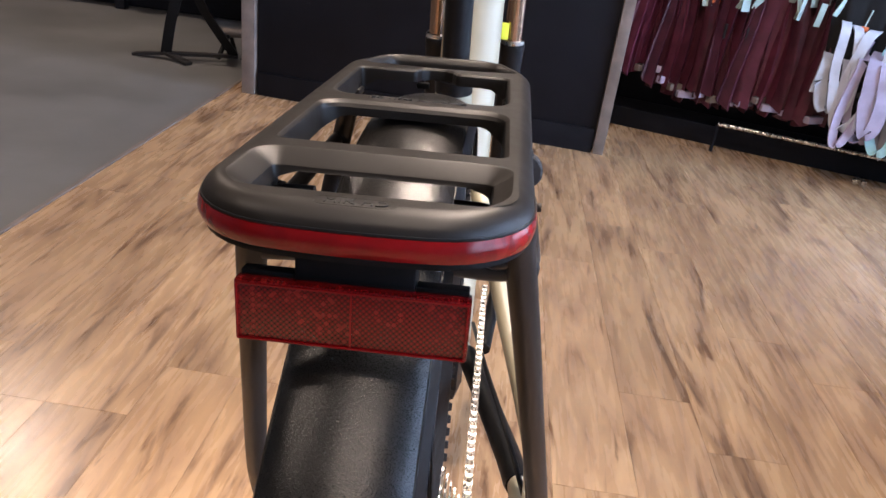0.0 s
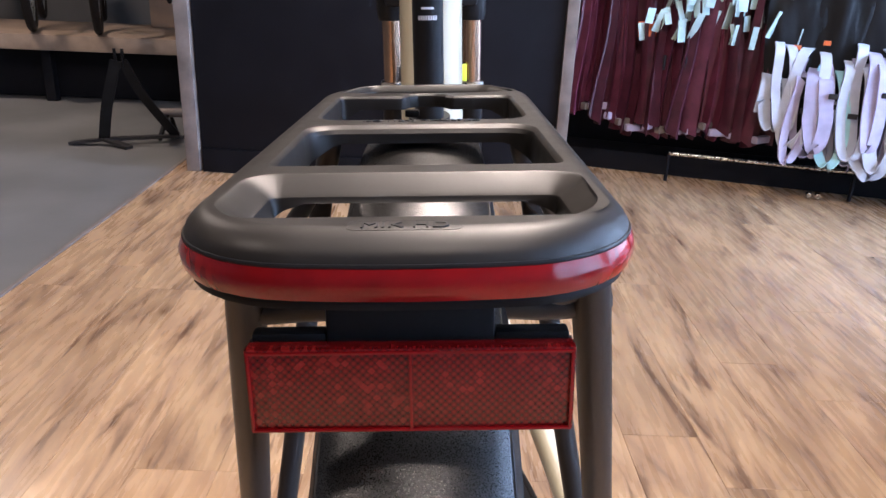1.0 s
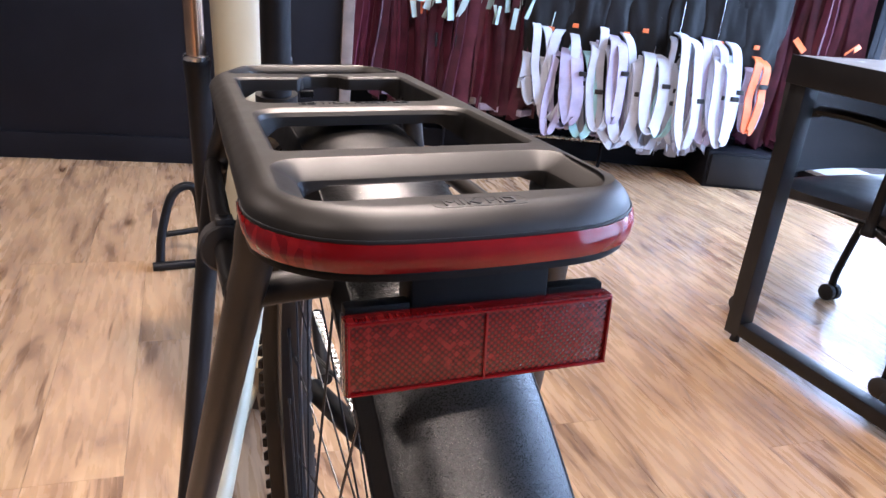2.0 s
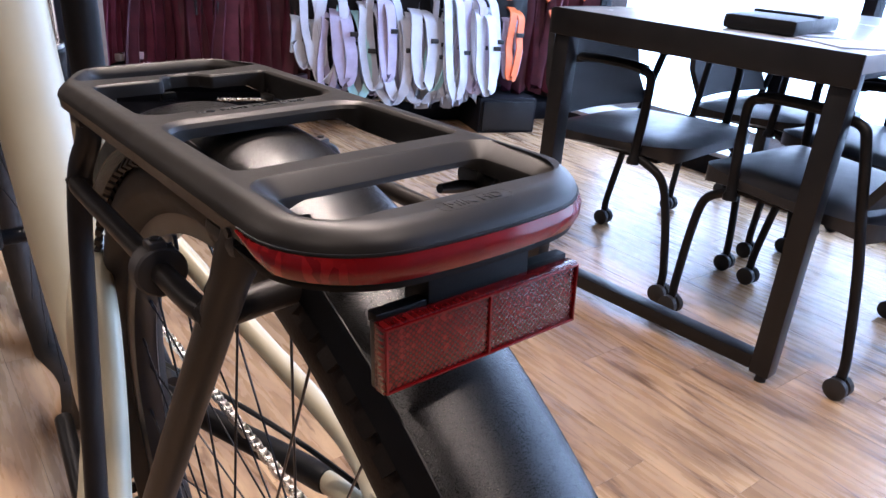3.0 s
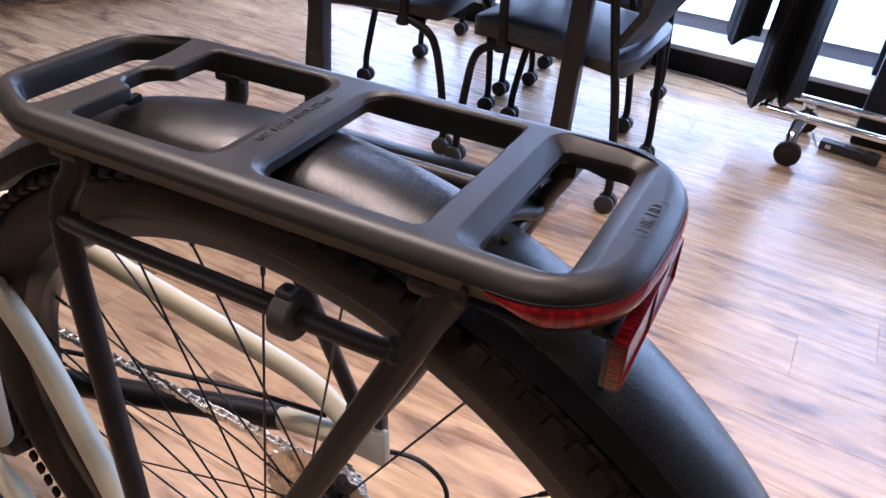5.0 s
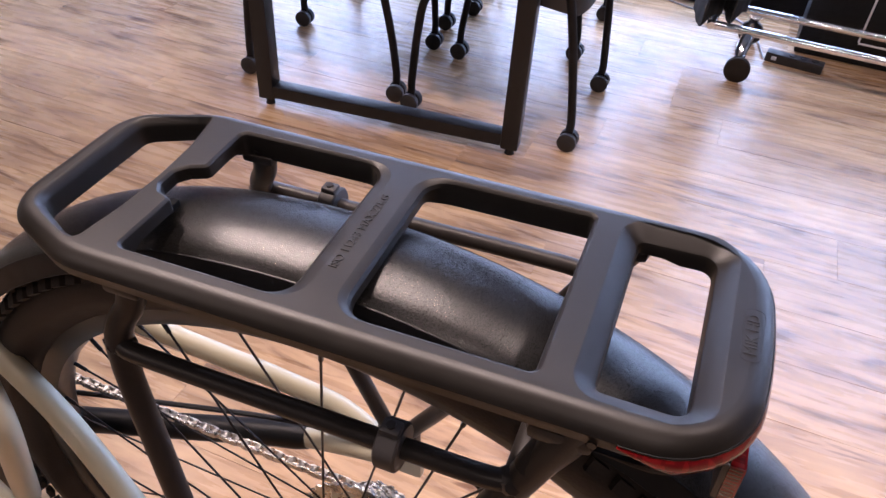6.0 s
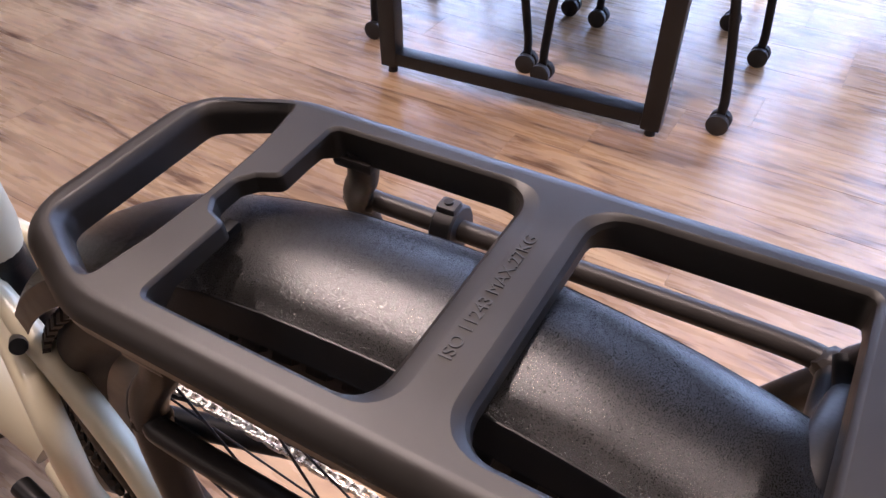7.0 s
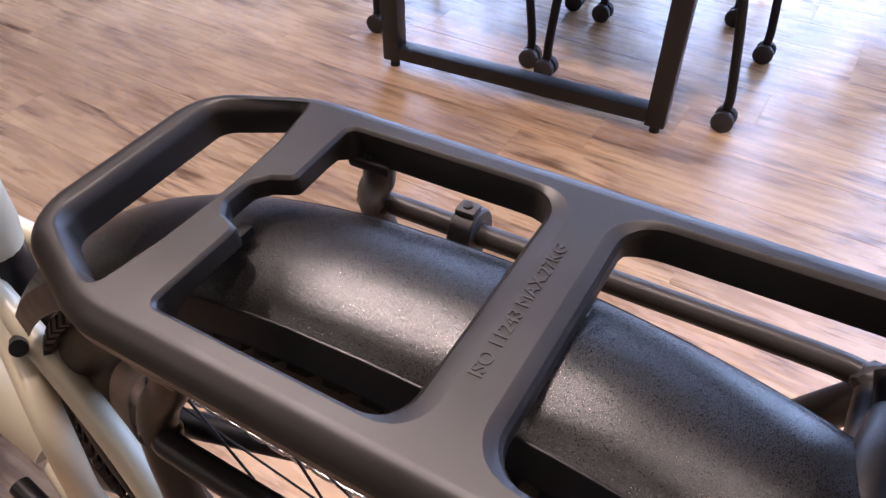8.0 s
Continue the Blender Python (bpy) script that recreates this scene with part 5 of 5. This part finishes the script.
W, L, A, G = M_WHITECLOTH, M_LILAC, M_AQUA, M_ORANGE
PACKS = (
    (0.9, [(-0.03, 0.09, 0.29, W), (0.02, 0.08, 0.24, W), (0.06, 0.1, 0.2, L)], "black backpack with white and lilac straps on the display"),
    (1.04, [(0.0, 0.16, 0.16, L), (0.05, 0.12, 0.19, A), (-0.05, 0.1, 0.2, W), (0.0, 0.07, 0.24, L)], "black backpack with looped lilac and aqua straps"),
    (1.2, [(-0.03, 0.12, 0.2, L), (0.05, 0.14, 0.15, W), (-0.06, 0.09, 0.17, W), (0.02, 0.07, 0.22, L)], "black backpack with broad white straps on the display"),
    (1.36, [(0.0, 0.15, 0.15, W), (0.06, 0.12, 0.17, A), (-0.06, 0.1, 0.2, W), (0.02, 0.08, 0.2, W)], "black backpack with white and aqua straps"),
    (1.52, [(-0.02, 0.14, 0.14, W), (0.06, 0.12, 0.17, L), (-0.05, 0.08, 0.16, W), (0.03, 0.07, 0.2, W)], "black backpack with white webbing loops"),
    (1.68, [(0.0, 0.15, 0.15, W), (0.07, 0.1, 0.2, W), (-0.06, 0.1, 0.18, L), (0.01, 0.08, 0.17, W)], "black backpack with tangled white straps"),
    (1.82, [(0.0, 0.1, 0.22, L), (0.04, 0.08, 0.26, G)], "black backpack with lilac and orange straps"),
)
for k, (s, straps, label) in enumerate(PACKS):
    backpack(on_rack(s, 0.1, 0, rnd.uniform(-12, 12)), 300 + k, straps, label)

# white harness vests and an orange and white pair of shorts between the packs
for k, (s, wid, top, bot, mat, off) in enumerate(((1.12, 0.12, 0.42, 0.17, W, 0.17), (1.27, 0.12, 0.46, 0.15, L, 0.16), (1.38, 0.2, 0.5, 0.15, W, 0.19), (1.47, 0.18, 0.55, 0.13, W, 0.2),
                                                 (1.56, 0.19, 0.47, 0.14, W, 0.18), (1.64, 0.16, 0.4, 0.14, W, 0.2), (1.74, 0.1, 0.36, 0.17, L, 0.17), (1.8, 0.09, 0.92, 0.5, W, 0.14), (1.86, 0.07, 0.9, 0.46, G, 0.13))):
    hanging_garment(on_rack(s, off, 0, rnd.uniform(-20, 20)), wid, top, bot, mat, "crumpled orange vest hanging on the display rail" if mat is G else "crumpled pale webbing vest hanging on the display rail", "hanging_vest", "vest", "pale vests", 3, 0.07, 500 + k, 1.12)

# ---------- far display platform with bicycles ----------
plat = thing("display_platform", pose(-2.75, 4.75, -0.006), "long wooden display platform for bicycles", "platform")
part("platform_top", box_bm(0, 0, 0.36, 3.0, 0.95, 0.09, 0.006), M_SHELF, plat)
part("platform_skirt", box_bm(0, 0.1, 0.155, 2.8, 0.7, 0.3, 0.004), M_PANEL, plat)
for x in (-1.3, -0.45, 0.4, 1.3):
    part("platform_leg", box_bm(x, -0.36, 0.16, 0.06, 0.06, 0.315, 0.004), M_PANEL, plat)


def display_bike(m, mat, label):
    ob = thing("display_bicycle", m, label, "bicycle", "bicycles on the platform")
    wheels = []
    for y in (-0.52, 0.52):
        ring = [(0, y + 0.33 * math.cos(TAU * k / 40), 0.355 + 0.33 * math.sin(TAU * k / 40)) for k in range(40)]
        w = part("wheel", tube_bm(ring, 0.024, 10, True), M_RUBBER, ob)
        inner = [(0, y + 0.3 * math.cos(TAU * k / 40), 0.355 + 0.3 * math.sin(TAU * k / 40)) for k in range(40)]
        part("rim", tube_bm(inner, 0.012, 8, True), M_STEEL, w)
        part("hub", tube_bm([(-0.05, y, 0.355), (0.05, y, 0.355)], 0.02, 12), M_RIM, w)
        for k in range(14):
            a = TAU * k / 14
            part("spoke", tube_bm([(0.02 * (-1) ** k, y, 0.355), (0, y + 0.3 * math.cos(a), 0.355 + 0.3 * math.sin(a))], 0.0015, 5), M_STEEL, w)
    part("down_tube", tube_bm([(0, 0.08, 0.3), (0, -0.36, 0.78)], 0.025, 12), mat, ob)
    part("top_tube", tube_bm([(0, 0.2, 0.78), (0, -0.36, 0.84)], 0.018, 12), mat, ob)
    part("seat_tube", tube_bm([(0, 0.08, 0.3), (0, 0.22, 0.95)], 0.018, 12), mat, ob)
    for s in (-1, 1):
        part("chainstay", tube_bm([(s * 0.03, 0.08, 0.3), (s * 0.06, 0.52, 0.355)], 0.01, 10), mat, ob)
        part("seat_stay", tube_bm([(s * 0.02, 0.2, 0.78), (s * 0.06, 0.52, 0.355)], 0.008, 10), mat, ob)
        part("fork_leg", tube_bm([(s * 0.06, -0.52, 0.355), (s * 0.055, -0.38, 0.75)], 0.016, 12), M_BLACK, ob)
    part("handlebar", tube_bm([(-0.34, -0.36, 1.0), (0.34, -0.36, 1.0)], 0.012, 10), M_BLACK, ob)
    part("stem", tube_bm([(0, -0.365, 0.83), (0, -0.36, 1.0)], 0.018, 10), M_BLACK, ob)
    part("saddle", box_bm(0, 0.24, 0.97, 0.13, 0.26, 0.05, 0.02), M_BLACK, ob)
    part("chainring", toothed(0.05, 0.075, 36, 0.004, 0.08, 0.3), M_STEEL, ob, smooth=False)
    return ob


for x, y, rz, mat, label in ((-2.62, 4.86, 24, M_BLACK, "black bicycle standing on the display platform"),
                             (-2.2, 4.84, 22, M_YELLOW, "neon yellow bicycle standing on the display platform"),
                             (-1.72, 4.84, 24, M_STEEL, "silver bicycle standing on the display platform"),
                             (-3.1, 4.86, 22, M_STEEL, "silver bicycle standing on the display platform")):
    display_bike(pose(x, y, 0.399, 0, 0, rz), mat, label)
carton = thing("carton", pose(-1.75, 5.06, 0.399, 0, 0, 10), "brown cardboard box on the display platform", "box")
part("carton_body", box_bm(0, 0.06, 0.1, 0.4, 0.12, 0.2, 0.004), M_CARTON, carton)


def bike_stand(m, label):
    """A-shaped floor stand for a wheel."""
    ob = thing("bike_stand", m, label, "bicycle stand", "floor stands")
    for pts, w in (([(-0.11, 0, 0.03), (-0.075, 0.0, 0.2), (-0.015, 0.01, 0.40)], 0.05), ([(0.19, 0.13, 0.03), (0.07, 0.06, 0.24), (0.015, 0.01, 0.40)], 0.042)):
        part("blade", ribbon(smooth_path(pts, 5), w, 0.014, (1, 0.3, 0)), M_CHAIRBLACK, ob)
    for s in (-1, 1):
        part("prong", tube_bm([(s * 0.016, 0.01, 0.37), (s * 0.018, 0.01, 0.455)], 0.007, 10), M_CHAIRBLACK, ob)
    for pts in ([(-0.11, 0, 0.03), (-0.27, -0.01, 0.008)], [(-0.1, 0, 0.03), (0.03, -0.06, 0.008)], [(-0.1, 0.0, 0.03), (0.2, 0.14, 0.03)]):
        part("foot", ribbon([pts[0], (Vector(pts[0]) + Vector(pts[1])) / 2, pts[1]], 0.045, 0.014, (0.2, 1, 0)), M_CASTER, ob)
    return ob


bike_stand(pose(-1.46, 3.3, -0.006), "black steel floor stand with forked top on concrete")
hoop = thing("wheel_stand", pose(-0.1, 1.8, 0, 0, 0, 8), "black tubular floor stand at the front wheel", "bicycle stand")
part("hoop", tube_bm(smooth_path([(-0.06, -0.02, 0.012), (-0.05, 0, 0.1), (-0.015, 0.02, 0.2), (0.04, 0.02, 0.21), (0.055, 0, 0.1), (0.06, -0.02, 0.012)], 5), 0.012, 10), M_CHAIRBLACK, hoop)
part("base_bar", tube_bm([(-0.08, -0.03, 0.012), (0.09, -0.03, 0.012)], 0.012, 10), M_CHAIRBLACK, hoop)
part("cross_bar", tube_bm([(-0.052, 0, 0.09), (0.055, 0, 0.1)], 0.008, 10), M_CHAIRBLACK, hoop)
st2 = thing("roller_stand", pose(-1.3, 3.5, -0.006, 0, 0, 15), "low black roller stand with pale roller on concrete", "bicycle stand")
part("roller", tube_bm([(-0.09, 0, 0.13), (0.12, 0, 0.13)], 0.022, 14), M_GREYOAK, st2)
for x in (-0.02, 0.1):
    part("side_leg", tube_bm([(x - 0.05, -0.08, 0.012), (x, 0, 0.14), (x + 0.02, 0.08, 0.012)], 0.012, 10), M_CHAIRBLACK, st2)

# ---------- plank floor ----------
PW, PL = 0.152, 0.914


def plank_mesh(length):
    bm = box_bm(0, 0, -0.003, PW - 0.0003, length - 0.0003, 0.006)
    top = [e for e in bm.edges if all(v.co.z > -0.001 for v in e.verts)]
    bmesh.ops.bevel(bm, geom=top, offset=0.0004, segments=1, affect="EDGES")
    me = bpy.data.meshes.new("plank")
    bm.to_mesh(me)
    bm.free()
    me.materials.append(M_OAK)
    return me


UNIT = PL / 6
PLANKS = {n: plank_mesh(n * UNIT) for n in range(1, 7)}
rnd = random.Random(11)
x = -1.105 + PW / 2
while x < X1:
    row, n = 0, rnd.randint(1, 6)
    while row < 62:
        n = min(n, 62 - row)
        ob = new("plank", PLANKS[n])
        ob.parent = floor
        ob.matrix_basis = pose(x, Y0 + (row + n / 2) * UNIT, 0)
        row, n = row + n, 6
    x += PW
edge = mesh_object("trim", box_bm(-1.113, 1.2, -0.001, 0.014, 9.4, 0.01, 0.002), M_GREYOAK)
tagged(edge, "thin greyed trim strip between planks and concrete", "", "", "structure")
